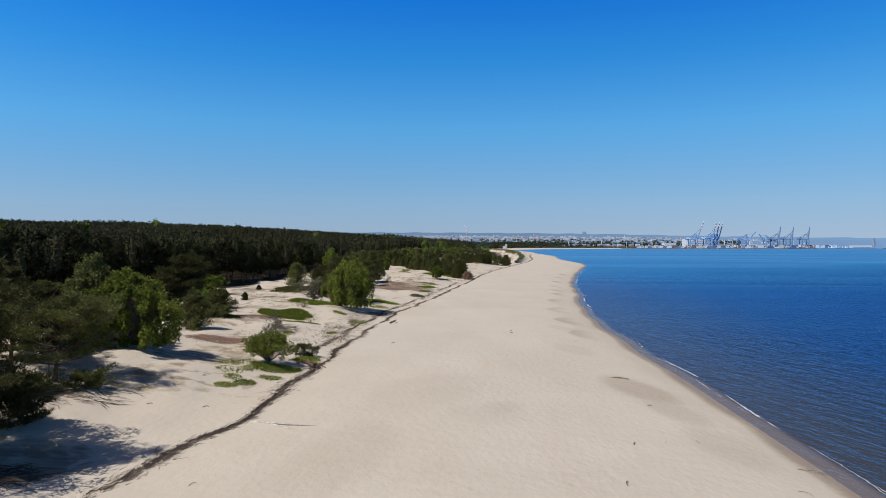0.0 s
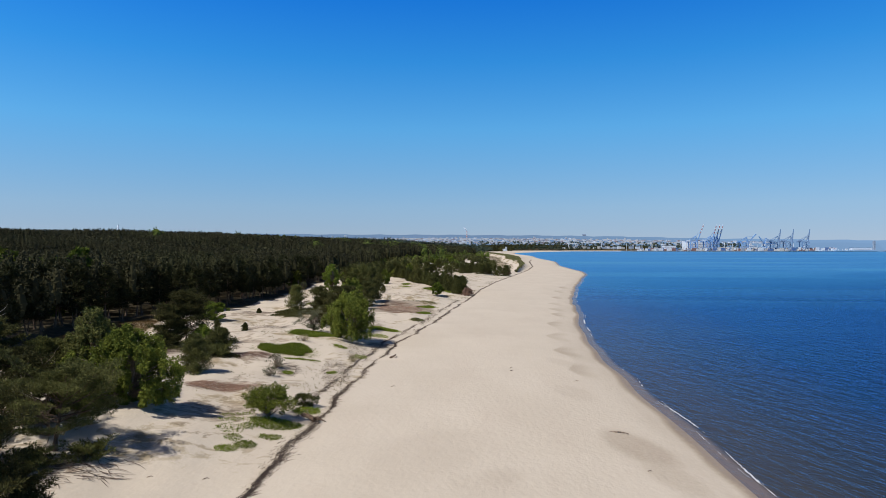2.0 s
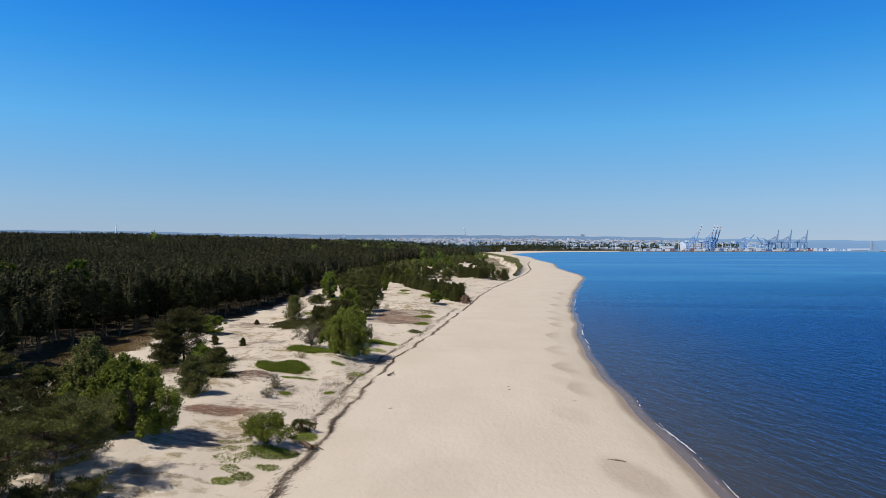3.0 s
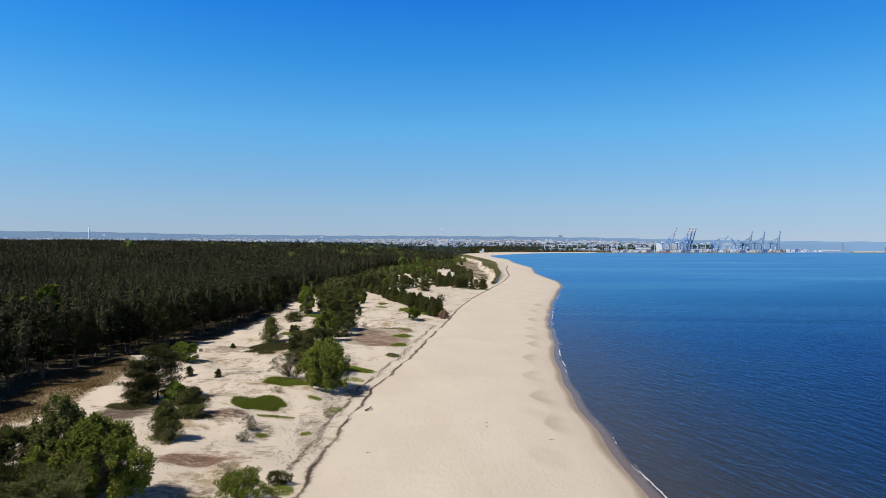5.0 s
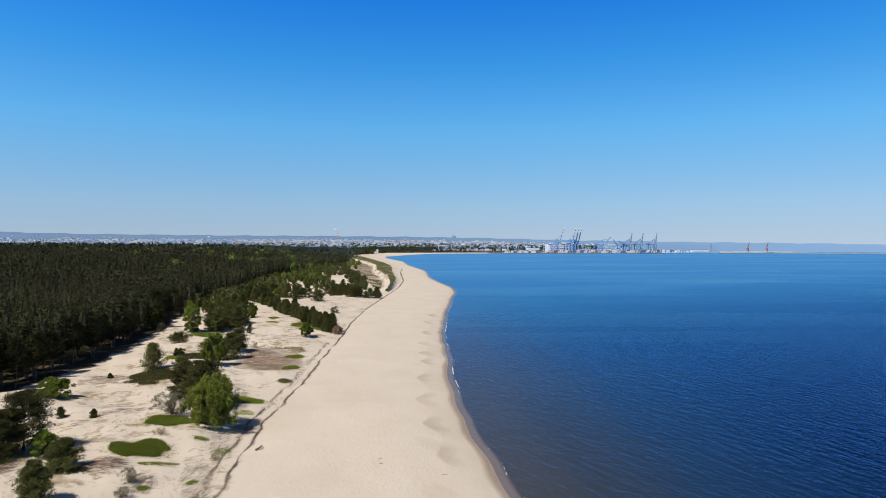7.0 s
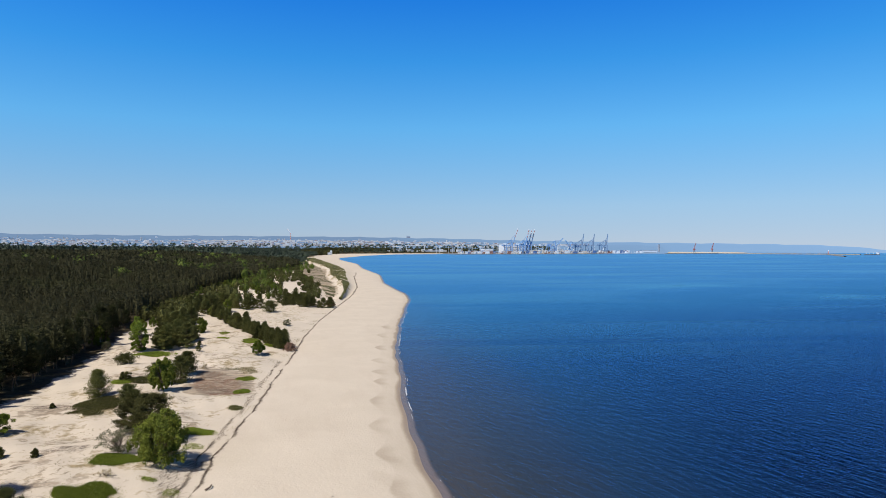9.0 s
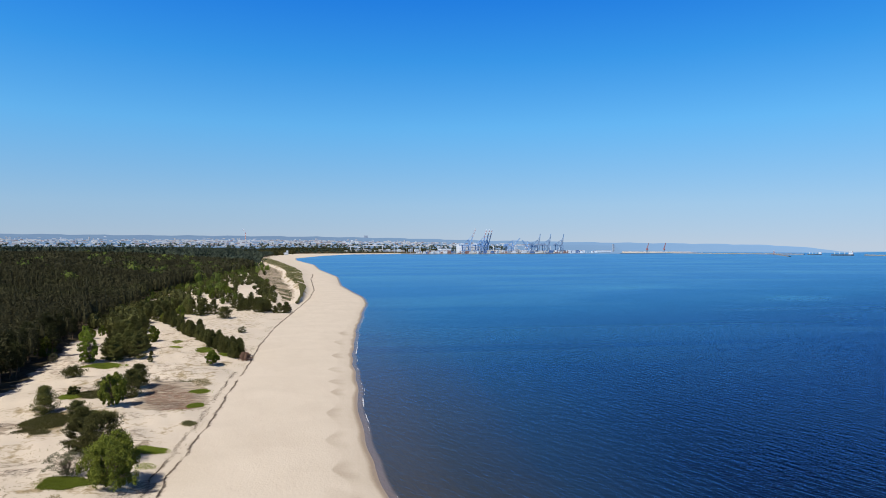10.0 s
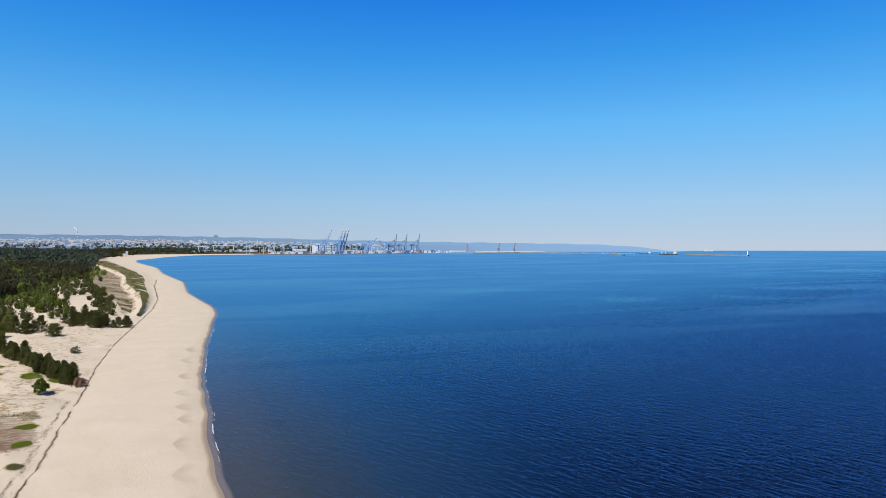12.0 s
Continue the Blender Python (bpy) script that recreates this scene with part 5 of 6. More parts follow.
# ---- surf ----
s = Shader("foam", (0.56, 0.56, 0.57), 0.7)
M["foam"] = s.mat
r = np.random.default_rng(12)
vs, fs, at = [], [], 0
for seed, reach, most, start in ((3, 1.35, 0.085, 0.35), (8, 1.2, 0.03, 0.1), (13, 1.7, 0.05, 1.0)):
    ys = np.arange(18, 420, 0.3)                     # broken rims of foam where the swash ends
    big = np.clip(lumps(ys, ys * 0.3, 5, seed) + 0.3 * lumps(ys, ys * 0, 1.1, seed + 1) - start, 0, 0.8) / 0.8
    w = most * big * (0.55 + 0.9 * r.random(len(ys))) * (1 + ys / 300)
    xs = edge_x(ys) + reach + 0.3 * lumps(ys, ys * 0, 11, seed + 2) + 0.05 * r.normal(size=len(ys)) * big
    k = np.nonzero((w[:-1] > 0.008) & (w[1:] > 0.008))[0]
    n = len(ys)
    vs.append(np.stack([np.concatenate([xs - w, xs + 0.7 * w]), np.concatenate([ys, ys]), np.full(2 * n, 0.03)], 1))
    fs.append(np.stack([k, k + n, k + n + 1, k + 1], 1) + at)
    at += 2 * n
tagged(new("surf_foam", mesh_of("surf_foam", np.concatenate(vs), np.concatenate(fs), M["foam"])), "thin broken lines of white foam along the shore", "foam", kind="stuff")

# ---- harbour across the bay ----
# crane, white, cream, grey and red paints have haze painted in: paler, cooler
M["crane_blue"] = paint_material("crane_blue_paint", (0.17, 0.33, 0.60))
M["crane_dark"] = paint_material("crane_slate_paint", (0.16, 0.26, 0.42))
M["white"] = paint_material("white_cladding", (0.70, 0.73, 0.76), 0.6, worn=0.12)
M["cream"] = paint_material("cream_plaster", (0.60, 0.57, 0.53), 0.8)
M["grey"] = paint_material("grey_concrete", (0.31, 0.36, 0.43), 0.9)
M["red"] = paint_material("red_paint", (0.40, 0.12, 0.10))
M["blue_box"] = paint_material("blue_container_paint", (0.06, 0.14, 0.34))
M["brown_box"] = paint_material("brown_container_paint", (0.24, 0.10, 0.07))
M["roof"] = paint_material("dark_roofing", (0.12, 0.12, 0.13), 0.9)
M["hull"] = paint_material("dark_hull_paint", (0.03, 0.035, 0.05), 0.5)
M["steam"] = paint_material("white_steam", (0.8, 0.8, 0.82), 1.0, worn=0.05)
M["rock"] = bark_material("rubble_stone", (0.10, 0.095, 0.09), (0.30, 0.29, 0.27), 0.3)

QUAY_Y = 2850


def quay(name, x0, x1, y0, y1, top, label, material="rock"):
    bm = bmesh.new()
    bmesh.ops.create_cube(bm, size=1, matrix=Matrix.LocRotScale(((x0 + x1) / 2, (y0 + y1) / 2, top / 2 - 1.5), None, (x1 - x0, y1 - y0, top + 3)))
    bmesh.ops.bevel(bm, geom=[e for e in bm.edges], offset=0.4, segments=1, affect="EDGES")
    me = bpy.data.meshes.new(name)
    bm.to_mesh(me)
    bm.free()
    me.materials.append(M[material])
    return tagged(new(name, me), label, "quay", kind="structure")


quay("quay", 800, 1745, QUAY_Y, 3060, 3.2, "long pale concrete quay of the container harbour")
quay("pier", 1745, 2180, 2880, 2904, 3.0, "long low harbour pier with dark flank")


def gantry_crane(x, y, turn, paint, tip, reach, legs=38, stripes=True):
    """Ship-to-shore crane with its boom raised: portal, girder, mast, stays, boom, house."""
    base = thing("gantry_crane", x, y, 3.2, "tall blue harbour gantry crane with its boom raised" if stripes else "slim slate-blue harbour crane with its mast raised",
                 "crane", "harbour cranes", turn)
    w, d, top = 15, 11, legs
    for sx in (-w, w):
        for sy in (-d, d):
            part("leg", beam_mesh("leg", M[paint], [((sx, sy, 0), (sx, sy, top))], 3.0), base)
    part("portal_beam", beam_mesh("portal_beam", M[paint], [((-w, -d, 14), (w, -d, 14)), ((-w, d, 14), (w, d, 14)), ((-w, -d, 14), (-w, d, 14)), ((w, -d, 14), (w, d, 14)),
                                                            ((-w, -d, 14), (0, -d, top)), ((w, -d, 14), (0, -d, top))], 2.2), base)
    part("girder", beam_mesh("girder", M[paint], [((-34, 0, top), (w + 3, 0, top)), ((-w, -d, top), (-w, d, top)), ((w, -d, top), (w, d, top))], 4.0), base)
    mast = (w - 3, 0, top + 26)
    part("mast", beam_mesh("mast", M[paint], [((w, -5, top), mast), ((w, 5, top), mast), ((-w, 0, top), mast)], 2.4), base)
    part("stay", beam_mesh("stay", M[paint], [(mast, (-34, 0, top + 2))], 1.4), base)
    end = (w + reach, 0, tip)
    lower = tuple(a + (b - a) * 0.5 for a, b in zip((w + 2, 0, top), end))
    boom = part("boom", beam_mesh("boom", M[paint], [((w + 2, -2, top), (lower[0], -2, lower[2])), ((w + 2, 2, top), (lower[0], 2, lower[2]))], 2.4), base)
    part("boom_tip", beam_mesh("boom_tip", M["red" if stripes else paint], [(lower, end)], 3.2), boom, "red and white boom end" if stripes else "")
    if stripes:
        for k in (0.2, 0.55, 0.9):
            a = tuple(p + (q - p) * k for p, q in zip(lower, end))
            b = tuple(p + (q - p) * (k + 0.16) for p, q in zip(lower, end))
            part("stripe", beam_mesh("stripe", M["white"], [(a, b)], 3.8), boom, "white stripe")
    part("backstay", beam_mesh("backstay", M[paint], [(mast, (end[0] * 0.75 + 3, 0, top + (tip - top) * 0.72))], 1.2), base)
    part("machine_house", box_mesh("machine_house", M["white" if stripes else paint], [(-20, 0, top + 5.5, 14, 9, 7)]), base)
    return base


gantry_crane(1072, 2900, 0, "crane_blue", 113, 31)
for x in (1133, 1152, 1169):
    gantry_crane(x, 2892 + (x - 1133) * 0.5, 0, "crane_blue", 110, 22)
gantry_crane(1294, 2905, 0, "crane_blue", 72, 38, 34, False)
gantry_crane(1400, 2905, 180, "crane_blue", 62, 26, 30, False)
for x in (1427, 1483, 1553):
    gantry_crane(x, 2900, 0, "crane_dark", 93, 9, 38, False)


def block(name, x, y, w, d, h, body, label, category, group="", z=3.2, turn=0.0):
    """A plain hall or house: body, flat roof slab, rows of windows, door."""
    root = thing(name, x, y, z, label, category, group, turn)
    part("wall", box_mesh("wall", M[body], [(0, 0, h / 2, w, d, h)]), root)
    part("roof", box_mesh("roof", M["roof"], [(0, 0, h + 0.3, w * 1.02, d * 1.02, 0.6)]), root)
    for k in range(max(1, int(h // 9))):
        part("window_band", box_mesh("window_band", M["roof"], [(0, -d / 2 - 0.05, 4 + k * 8, w * 0.86, 0.3, 1.6)]), root, "dark strip of windows")
    return root


block("warehouse", 1120, 2985, 112, 60, 44, "white", "huge white harbour storage hall", "warehouse")
block("warehouse", 1000, 3000, 50, 40, 22, "white", "low white harbour shed behind the quay", "warehouse")
block("office", 1352, 2990, 60, 30, 18, "white", "white harbour office behind the cranes", "building")
block("warehouse", 1250, 3010, 80, 40, 16, "cream", "low cream harbour shed behind the quay", "warehouse")
block("warehouse", 1450, 3010, 90, 40, 14, "white", "long white harbour shed", "warehouse")
block("control_tower", 1850, 2892, 8, 8, 42, "grey", "slim dark harbour tower with a pale head", "tower")
block("warehouse", 1792, 2892, 85, 20, 13, "white", "white shed on the pier", "warehouse", z=3.0)

rng = np.random.default_rng(31)
box_paints = ["white", "blue_box", "brown_box", "cream", "white", "grey"]
stacks = []
for k, paint in enumerate(box_paints):
    root = thing("container_stack", 860 + k * 9, 2868, 3.2, "stacked shipping containers on the quay", "containers", "container stacks")
    for row in range(3):
        for level in range(3):
            part("container", box_mesh("container", M[box_paints[(k + row * level) % 6] if level else paint], [(0, row * 3 - 3, 1.4 + level * 2.75, 12, 2.6, 2.7)]), root)
    stacks.append(root)
for k in range(150):
    x = 845 + 850 * rng.random()
    copy_thing(stacks[k % 6], Matrix.LocRotScale((x, 2862 + 70 * rng.random() + (x < 1000) * 20, 3.2), Euler((0, 0, rng.choice([0, 0, 1.57]))), (1 + 0.8 * rng.random(), 1, 0.7 + 1.1 * rng.random())))


def light_mast(x, y, tall):
    root = thing("light_mast", x, y, 3.2, "thin pale floodlight mast in the harbour", "light mast", "floodlight masts")
    part("pole", mesh_of("pole", *tube([(0, 0, 0), (0, 0, tall)], [0.6, 0.4], 6), M["white"], True), root)
    part("lamp_head", box_mesh("lamp_head", M["grey"], [(0, 0, tall + 0.6, 3.2, 3.2, 1.2)]), root)
    return root


first = light_mast(850, 2910, 36)
for k in range(34):
    copy_thing(first, Matrix.LocRotScale((740 + k * 26 + rng.normal() * 6, 2905 + 90 * rng.random(), 3.2), None, (1, 1, 0.75 + 0.35 * rng.random())))


def yard_gantry(x, y, w, h):
    root = thing("yard_gantry", x, y, ground_at(x, y), "white rail-mounted yard gantry", "gantry", "yard gantries")
    for sx in (-w / 2, w / 2):
        part("leg", beam_mesh("leg", M["white"], [((sx, 0, 0), (sx, 0, h))], 2.2), root)
    part("girder", beam_mesh("girder", M["white"], [((-w / 2 - 6, 0, h), (w / 2 + 6, 0, h))], 3.0), root)


yard_gantry(590, 3130, 32, 24)
yard_gantry(683, 3130, 90, 28)
for k in range(16):
    block("shed", 560 + k * 22 + rng.normal() * 6, 3120 + 40 * rng.random(), 12 + 14 * rng.random(), 12, 6 + 6 * rng.random(), ("white", "cream", "grey")[k % 3],
          "small pale shed behind the far beach", "building", "sheds by the far beach", ground_at(620 + k * 10, 3130) - 0.4)


def harbour_crane(x, y):
    root = thing("jib_crane", x, y, 3.0, "slim red harbour jib crane on the pier", "crane", "jib cranes")
    part("portal", beam_mesh("portal", M["grey"], [((-6, 0, 0), (-3, 0, 14)), ((6, 0, 0), (3, 0, 14)), ((-6, 0, 8), (6, 0, 8))], 2.0), root)
    part("cab", box_mesh("cab", M["red"], [(0, 0, 18, 9, 7, 8)]), root)
    part("jib", beam_mesh("jib", M["red"], [((2, 0, 20), (9, 0, 50)), ((-3, 0, 22), (9, 0, 50))], 1.8), root)


harbour_crane(2048, 2892)
harbour_crane(2150, 2892)


def rubble_mole(name, points, wide, tall, label):
    """A breakwater: a ridge of rough stone with an uneven crest, along a line."""
    r = np.random.default_rng(8)
    p = np.asarray(points, float)
    t = np.linspace(0, len(p) - 1, 60)
    x, y = np.interp(t, np.arange(len(p)), p[:, 0]), np.interp(t, np.arange(len(p)), p[:, 1])
    way = unit(np.stack([np.gradient(x), np.gradient(y)], 1))
    side = np.stack([-way[:, 1], way[:, 0]], 1)
    rows = []
    for o, h in ((-1, -1), (-0.45, 0.75), (-0.2, 1), (0.2, 1), (0.45, 0.75), (1, -1)):
        off = wide * o * (1 + 0.15 * r.normal(size=60))
        rows.append(np.stack([x + side[:, 0] * off, y + side[:, 1] * off, tall * h * (1 + 0.12 * r.normal(size=60))], 1))
    v = np.stack(rows, 1).reshape(-1, 3)
    i = (np.arange(59)[:, None] * 6 + np.arange(5)[None]).ravel()
    return tagged(new(name, mesh_of(name, v, np.stack([i, i + 1, i + 7, i + 6], 1), M["rock"])), label, "breakwater", kind="structure")


rubble_mole("breakwater", [(2180, 2910), (2215, 2725), (2320, 2530), (2400, 2260)], 9, 4.0, "long low stone breakwater of the outer harbour")
rubble_mole("breakwater", [(2404, 1973), (2361, 1782), (2312, 1607)], 8, 4.2, "dark stone breakwater at the harbour mouth")
rubble_mole("breakwater", [(2312, 2341), (2080, 2060), (1900, 1850)], 7, 3.0, "short dark stone mole")


def beacon(x, y, paint):
    root = thing("beacon", x, y, 3.0, "small round beacon tower on a breakwater", "beacon", "harbour beacons")
    part("tower", mesh_of("tower", *tube([(0, 0, 0), (0, 0, 9), (0, 0, 13)], [2.6, 2.0, 1.8], 10), M[paint], True), root)
    part("lantern", mesh_of("lantern", *tube([(0, 0, 13), (0, 0, 15), (0, 0, 17)], [1.4, 1.4, 0.3], 8), M["white"], True), root)


beacon(2313, 1612, "white")
beacon(2310, 2336, "red")


def ship(x, y, turn, long, paint, label):
    """A cargo ship: hull with a flared bow, deckhouse, funnel, masts."""
    root = thing("ship", x, y, 0, label, "ship", turn=turn)
    prof = [(-0.5, 0.6, 1.0), (-0.46, 0.9, 1.0), (0.3, 1.0, 1.0), (0.44, 0.6, 1.12), (0.5, 0.05, 1.25)]
    w, h = long * 0.075, long * 0.06
    v, f = [], []
    for s, b, t in prof:
        v += [(s * long, -w * b * 0.7, -2), (s * long, -w * b, h * t), (s * long, w * b, h * t), (s * long, w * b * 0.7, -2)]
    for k in range(len(prof) - 1):
        a = 4 * k
        f += [(a, a + 4, a + 5, a + 1), (a + 1, a + 5, a + 6, a + 2), (a + 2, a + 6, a + 7, a + 3)]
    f += [(0, 1, 2, 3)]
    part("hull", mesh_of("hull", v, f, M[paint]), root)
    part("deckhouse", box_mesh("deckhouse", M["white"], [(-long * 0.36, 0, h + long * 0.05, long * 0.16, w * 1.6, long * 0.10), (-long * 0.35, 0, h + long * 0.12, long * 0.10, w * 1.8, long * 0.04)]), root)
    part("funnel", box_mesh("funnel", M["red"], [(-long * 0.45, 0, h + long * 0.07, long * 0.03, w * 0.6, long * 0.14)]), root)
    for s in (-0.1, 0.15, 0.35):
        part("mast", beam_mesh("mast", M["white"], [((s * long, 0, h), (s * long, 0, h + long * 0.11))], 1.6), root)


ship(2312, 1995, 150, 80, "hull", "dark-hulled cargo ship with white deckhouse at anchor")
ship(2420, 2225, 155, 60, "hull", "small dark cargo ship by the outer mole")
ship(1615, 2838, 178, 70, "white", "white ship moored at the quay")
ship(1690, 2862, 178, 62, "white", "low white barge beside the quay")
ship(3850, 2980, 150, 60, "white", "tiny white ship far out on the horizon")

# ---- hills and city behind the bay ----
RIDGE_AT = [-60, -35, -24, -18, -8, 0, 8, 15, 22, 31, 40, 43, 46, 50, 62]
RIDGE_UP = [112, 124, 122, 112, 108, 107, 102, 92, 76, 63, 52, 47, 36, -2, -6]
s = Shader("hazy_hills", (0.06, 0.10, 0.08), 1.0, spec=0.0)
# distance haze is painted on as a blue glow, paler to the right
haze_glow, both = s.node("ShaderNodeEmission"), s.node("ShaderNodeMixShader")
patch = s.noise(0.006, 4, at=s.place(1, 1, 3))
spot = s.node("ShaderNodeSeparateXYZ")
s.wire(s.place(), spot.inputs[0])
haze_share = s.ramp(s.math("DIVIDE", spot.outputs[0], 3600.0), (0.15, 0.0), (0.9, 1.0))
s.wire(s.mix(haze_share, s.mix(patch, (0.155, 0.245, 0.39), (0.20, 0.295, 0.44)), s.mix(patch, (0.24, 0.41, 0.66), (0.27, 0.44, 0.68))), haze_glow.inputs["Color"])
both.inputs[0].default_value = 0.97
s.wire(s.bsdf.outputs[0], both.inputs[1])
s.wire(haze_glow.outputs[0], both.inputs[2])
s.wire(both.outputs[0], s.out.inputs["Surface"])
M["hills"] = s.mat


def hill_height(a, r):
    top = np.interp(a, RIDGE_AT, RIDGE_UP) + 2.0 * np.sin(a * 1.9) + 1.2 * np.sin(a * 4.3 + 1)
    low = np.minimum(68, top * 0.64)
    return 2 + low * smooth(3250, 4050, r) + (top - low - 2) * smooth(4250, 4750, r)


ang = np.arange(-62, 63, 0.6)
rad = np.array([3200, 3400, 3600, 3800, 3950, 4100, 4250, 4400, 4550, 4680, 4760, 4790])
aa, rr = np.meshgrid(ang, rad, indexing="ij")
hz = hill_height(aa, rr) * np.where(rr > 4780, 0.9, 1)
hz = np.where((aa > 33) & (rr < 4300), -3, hz)
c = len(rad)
i = (np.arange(len(ang) - 1)[:, None] * c + np.arange(c - 1)[None]).ravel()
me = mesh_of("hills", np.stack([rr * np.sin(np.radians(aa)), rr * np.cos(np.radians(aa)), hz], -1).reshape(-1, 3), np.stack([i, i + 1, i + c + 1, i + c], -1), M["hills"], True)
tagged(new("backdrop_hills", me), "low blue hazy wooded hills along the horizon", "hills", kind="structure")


def city_block(k, w, d, h, body):
    return block("apartment_block", 0, 4000, w, d, h, body, "distant pale apartment block on the hillside", "building", "city buildings")


kinds = [city_block(k, *q) for k, q in enumerate([(26, 14, 30, "white"), (60, 14, 20, "white"), (40, 20, 16, "cream"), (90, 24, 12, "white"), (18, 18, 44, "cream"), (34, 16, 24, "white")])]
rng = np.random.default_rng(91)
taken = 0
for n in range(290):
    if n < 40:
        a, r = rng.uniform(-32, -8), rng.uniform(4150, 4520)          # housing estates on the upper slope
    elif n < 150:
        a, r = rng.uniform(-33, 24), rng.uniform(3820, 4060)
    elif n < 245:
        a, r = rng.choice([-20.0, -12.0, -1.5, -0.5, 1.5, 3.5, 8.0, 13.0]) + rng.normal() * 1.2, rng.uniform(3760, 4060)
    else:
        a, r = rng.uniform(5, 26), rng.uniform(3500, 3900)
    m = Matrix.LocRotScale((r * math.sin(radians(a)), r * math.cos(radians(a)), float(hill_height(a, r)) - 1.0), Euler((0, 0, radians(-a + rng.normal() * 12))), (0.4 + 0.28 * rng.random(),) * 3)
    k = int(rng.integers(6)) if n >= 40 else int(rng.choice([0, 1, 4, 0, 5]))
    if n < 6:
        kinds[n].matrix_basis = m
    else:
        copy_thing(kinds[k], m)


house = Shader("far_house_walls", (0.6, 0.58, 0.56), 0.85)
house.wire(house.ramp(house.island(), (0.0, (0.66, 0.66, 0.66)), (0.35, (0.52, 0.51, 0.51)), (0.55, (0.60, 0.56, 0.50)), (0.72, (0.36, 0.37, 0.40)), (0.88, (0.34, 0.22, 0.18)), (1.0, (0.26, 0.28, 0.31))), house.bsdf.inputs["Base Color"])
M["house"] = house.mat
bits = []
for k in range(2200):
    a = rng.uniform(-34, 27) if k % 2 else rng.choice([-27.0, -20.0, -14.0, -5.0, -1.0, 2.0, 6.0, 9.0, 15.0]) + rng.normal() * 1.8
    r = rng.uniform(3640, 4000) if k % 7 else rng.uniform(4070, 4480)
    w, d, h = rng.uniform(6, 20), rng.uniform(6, 12), rng.uniform(2.5, 6.5) * (0.6 if k % 7 == 0 else 1)
    cx, cy, cz = r * math.sin(radians(a)), r * math.cos(radians(a)), float(hill_height(a, r)) - 1
    corner = np.array([[sx * w / 2, sy * d / 2, sz * h] for sz in (0, 1) for sx, sy in ((-1, -1), (1, -1), (1, 1), (-1, 1))]) + np.array([cx, cy, cz])
    bits.append((corner, np.array([[0, 1, 5, 4], [1, 2, 6, 5], [2, 3, 7, 6], [3, 0, 4, 7], [4, 5, 6, 7]])))
tagged(new("far_houses", mesh_of("far_houses", *joined(bits), M["house"])), "countless tiny pale houses of the distant city", "houses", kind="stuff")


def on_hill(a, r):
    return r * math.sin(radians(a)), r * math.cos(radians(a)), float(hill_height(a, r)) - 1.0


x, y, z = on_hill(1.8, 3900)
stack = thing("chimney", x, y, z, "tall red and white power station chimney", "chimney")
part("shaft", mesh_of("shaft", *tube([(0, 0, 0), (0, 0, 26), (0, 0, 50)], [3.0, 2.4, 2.0], 12), M["cream"], True), stack)
for k in (14, 28, 42):
    part("ring", mesh_of("ring", *tube([(0, 0, k), (0, 0, k + 7)], [3.2 - k * 0.016, 3.1 - k * 0.016], 12), M["red"], True), stack, "red band")
puffs = [(-0.5 - k * 0.55 - 0.045 * k * k + 0.5 * math.sin(k * 1.7), 0.4 * math.cos(k), 50 + k * 1.5 + 0.4 * math.sin(2.3 * k)) for k in range(15)]
bm = bmesh.new()
for k, p in enumerate(puffs):
    bmesh.ops.create_icosphere(bm, subdivisions=2, radius=1.2 + 0.75 * (k * (15 - k) / 14) ** 0.6, matrix=Matrix.Translation(p))
for face in bm.faces:
    face.smooth = True
me = bpy.data.meshes.new("steam_plume")
bm.to_mesh(me)
bm.free()
me.materials.append(M["steam"])
plume = tagged(new("steam_plume", me), "small white steam plume above the chimney", "steam", kind="stuff")
plume.location = (x, y, z)
x, y, z = on_hill(-26.2, 4300)
mast = thing("chimney", x, y, z, "tall slim white chimney far behind the wood", "chimney")
part("shaft", mesh_of("shaft", *tube([(0, 0, 0), (0, 0, 40), (0, 0, 76)], [4.2, 3.4, 2.8], 12), M["white"], True), mast)
part("cap", mesh_of("cap", *tube([(0, 0, 76), (0, 0, 78)], [3.2, 3.2], 12), M["grey"], True), mast, "dark rim")
r = np.random.default_rng(66)
n = 1500
fa, fr = r.uniform(-34, 24, n), r.uniform(3330, 3740, n)
fp = np.stack([fr * np.sin(np.radians(fa)), fr * np.cos(np.radians(fa))], 1)
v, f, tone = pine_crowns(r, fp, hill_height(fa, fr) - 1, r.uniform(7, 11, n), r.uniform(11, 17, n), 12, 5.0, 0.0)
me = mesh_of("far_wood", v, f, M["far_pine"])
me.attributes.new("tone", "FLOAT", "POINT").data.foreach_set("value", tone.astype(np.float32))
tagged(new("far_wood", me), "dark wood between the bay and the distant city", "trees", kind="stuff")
for a, r, w, h in ((11.7, 4700, 26, 14),):
    x, y, z = on_hill(a, r)
    block("tower", x, y, w, 10, h, "grey", "distant slim grey tower on the hills", "tower", z=z)

# ---- beach hut ----
hx, hy = 240.0, 2750.0
hut = thing("beach_hut", hx, hy, ground_at(hx, hy), "small white two-storey lifeguard hut on the far beach", "hut")
part("wall", box_mesh("wall", M["white"], [(0, 0, 5, 16, 10, 10)]), hut)
part("tower", box_mesh("tower", M["white"], [(8, 0, 9, 7, 7, 18)]), hut)
part("roof", box_mesh("roof", M["roof"], [(0, 0, 10.4, 17.5, 11.5, 0.8), (8, 0, 18.4, 8.5, 8.5, 0.8)]), hut)
part("deck", box_mesh("deck", M["cream"], [(0, -8, 2, 22, 8, 0.5)]), hut)

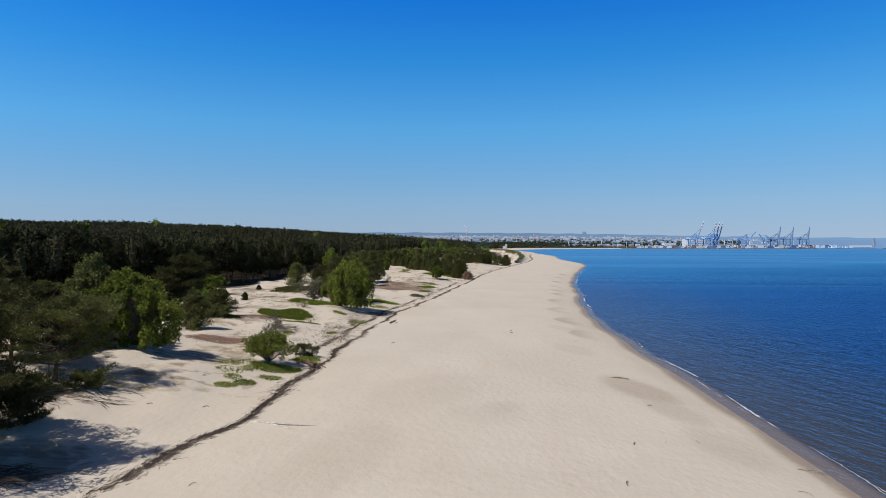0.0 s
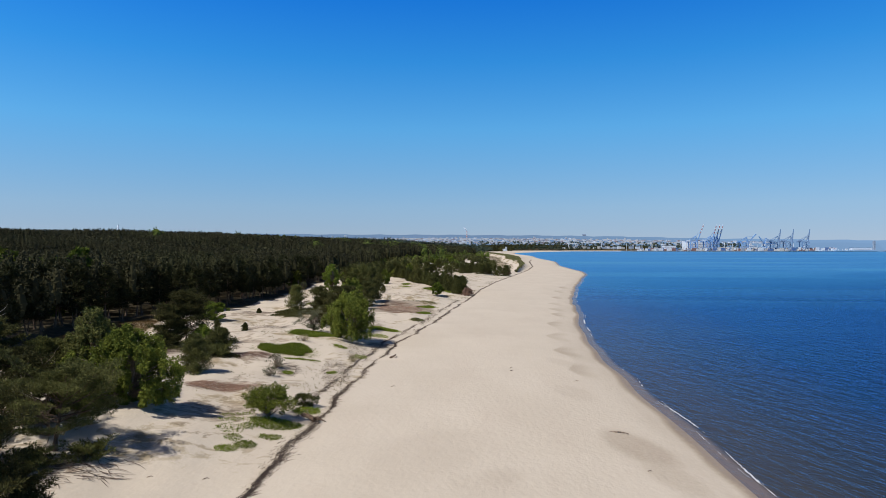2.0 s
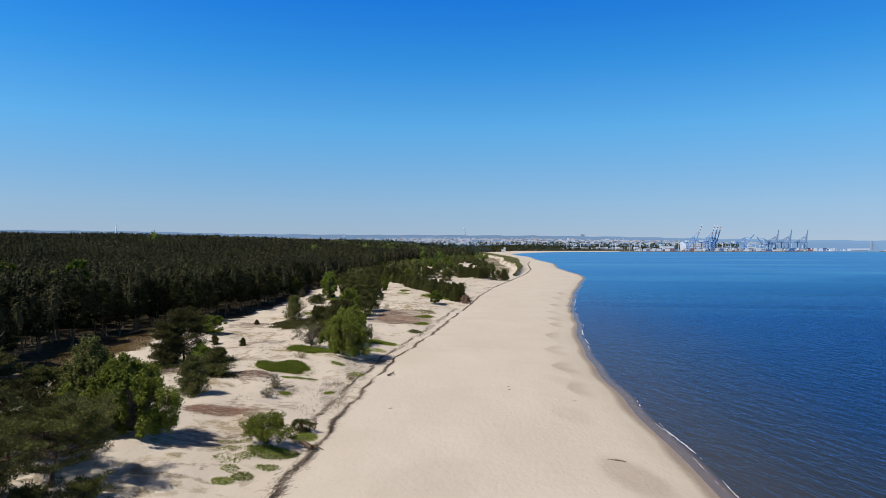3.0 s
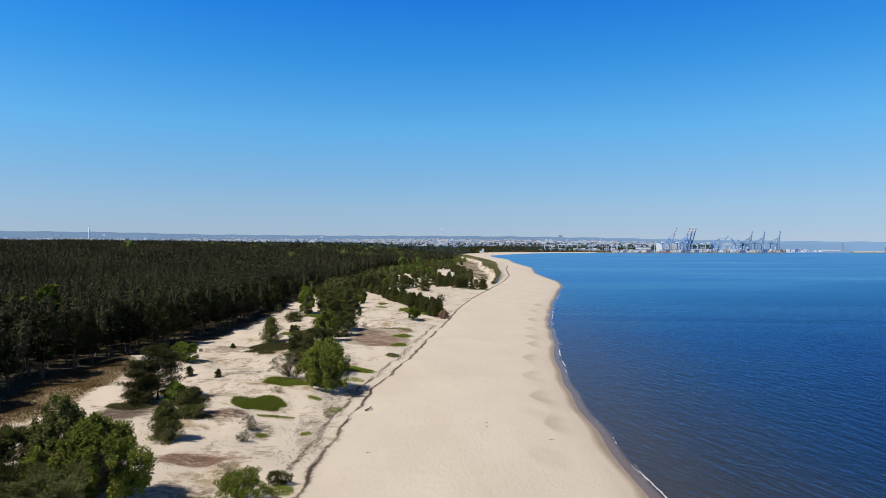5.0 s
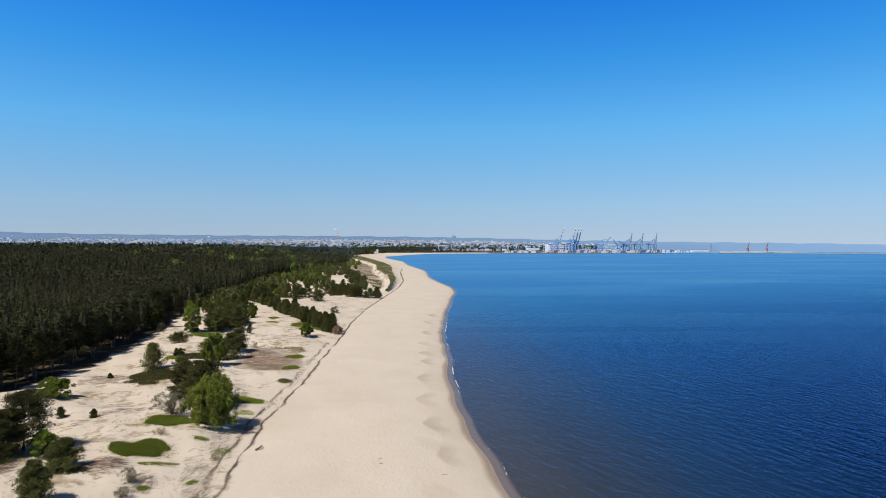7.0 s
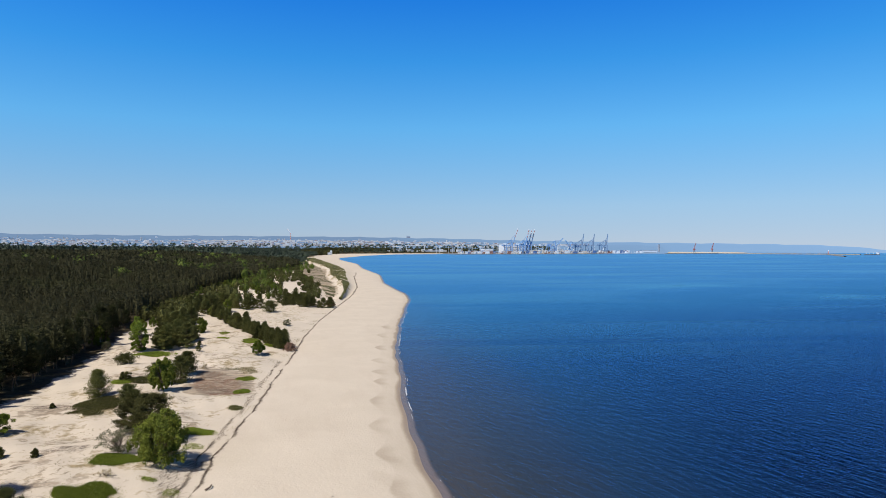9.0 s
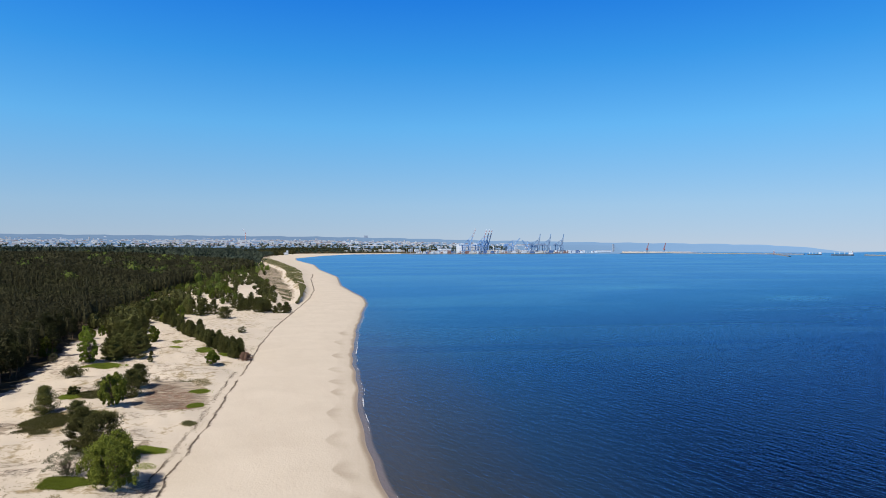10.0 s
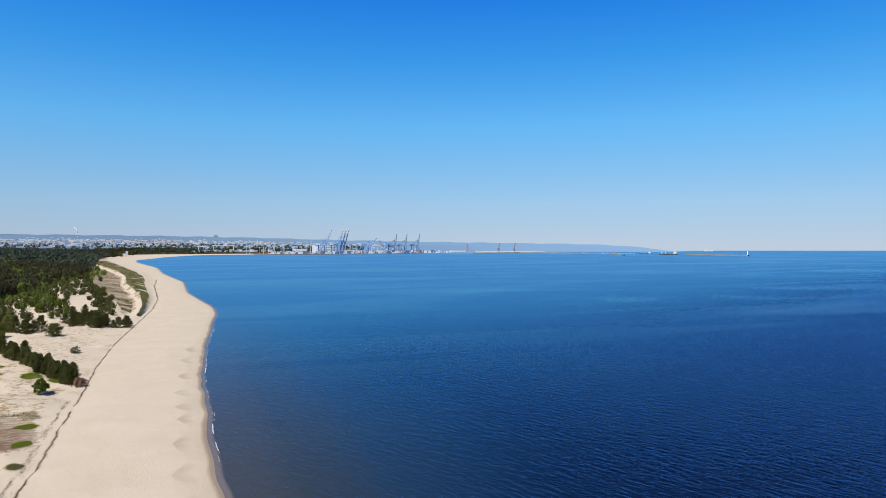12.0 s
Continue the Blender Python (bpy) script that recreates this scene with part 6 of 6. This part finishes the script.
# ---- driftwood and small litter ----
log = thing("fallen_log", -12.9, 61.2, ground_at(-12.9, 61.2), "broken brown tree stump with roots at the dune foot", "log", size=0.9)
part("trunk", mesh_of("trunk", *tube([(-0.9, 0.5, 0.55), (-0.3, 0.2, 0.5), (0.2, -0.05, 0.3), (0.5, -0.25, 0.05)], [0.20, 0.24, 0.26, 0.16], 9), M["bark"], True), log)
for k in range(5):
    a = k * 1.2
    part("root", mesh_of("root", *tube([(0.5, -0.2, 0.3), (0.8 + 0.4 * math.cos(a), -0.3 + 0.4 * math.sin(a), 0.25 + 0.1 * k % 2), (1.0 + 0.7 * math.cos(a), -0.4 + 0.7 * math.sin(a), 0.04)], [0.12, 0.07, 0.03], 6), M["bark"], True), log)
stick("drift_branch", -8.0, 97.3, [(-0.5, -1.0, 0.1), (0.1, -0.5, 0.3), (0.25, 0.2, 0.35), (0.0, 0.9, 0.1)], 0.14, "drift", "curved brown driftwood branch lying on the sand")
stick("drift_branch", 15.2, 60.6, [(-0.9, 0.3, 0), (0, 0.1, 0.1), (0.6, -0.1, 0.05), (0.9, -0.3, 0)], 0.07, "drift", "thin brown driftwood branch on damp sand")
stick("pale_branch", -10.8, 41.9, [(-2.3, 0.6, 0), (-0.8, 0.1, 0.05), (0.6, -0.4, 0.1), (2.3, -0.5, 0)], 0.07, "pale_wood", "long bleached branch lying on the sand")
stick("pale_branch", -10.4, 41.0, [(-1.1, 0.9, 0), (0.0, 0.1, 0.04), (0.9, -0.8, 0)], 0.05, "pale_wood", "short bleached branch lying on the sand")

# x, y, turn, length, thickness of stray twigs on the open beach
STRAYS = [(8.5, 32.9, 80, 0.7, 0.035), (10.8, 39.8, 70, 0.4, 0.04), (15.1, 41.3, 100, 0.5, 0.02), (12.9, 40.5, 80, 0.5, 0.012), (19.8, 37.6, -20, 1.9, 0.03), (14.9, 50.3, 10, 0.35, 0.035),
          (8.3, 88.5, 0, 0.4, 0.05), (-6.5, 76.7, 20, 0.5, 0.04), (-16.8, 45.4, 30, 0.45, 0.035), (-12.3, 31.2, 60, 0.4, 0.02), (-20.3, 44.7, 15, 0.4, 0.03), (17.6, 33.6, -50, 0.9, 0.015), (8.4, 90.6, 50, 0.5, 0.04), (16.0, 84.0, 10, 0.9, 0.03)]
for x, y, turn, long, thick in STRAYS:
    stick("drift_twig", x, y, [(-0.5 * long, 0, 0.01), (-0.1 * long, 0.08 * long, 0.06), (0.2 * long, 0.03 * long, 0.09), (0.5 * long, -0.1 * long, 0.02)], thick, "drift", "short dark twig lying on the beach", turn)
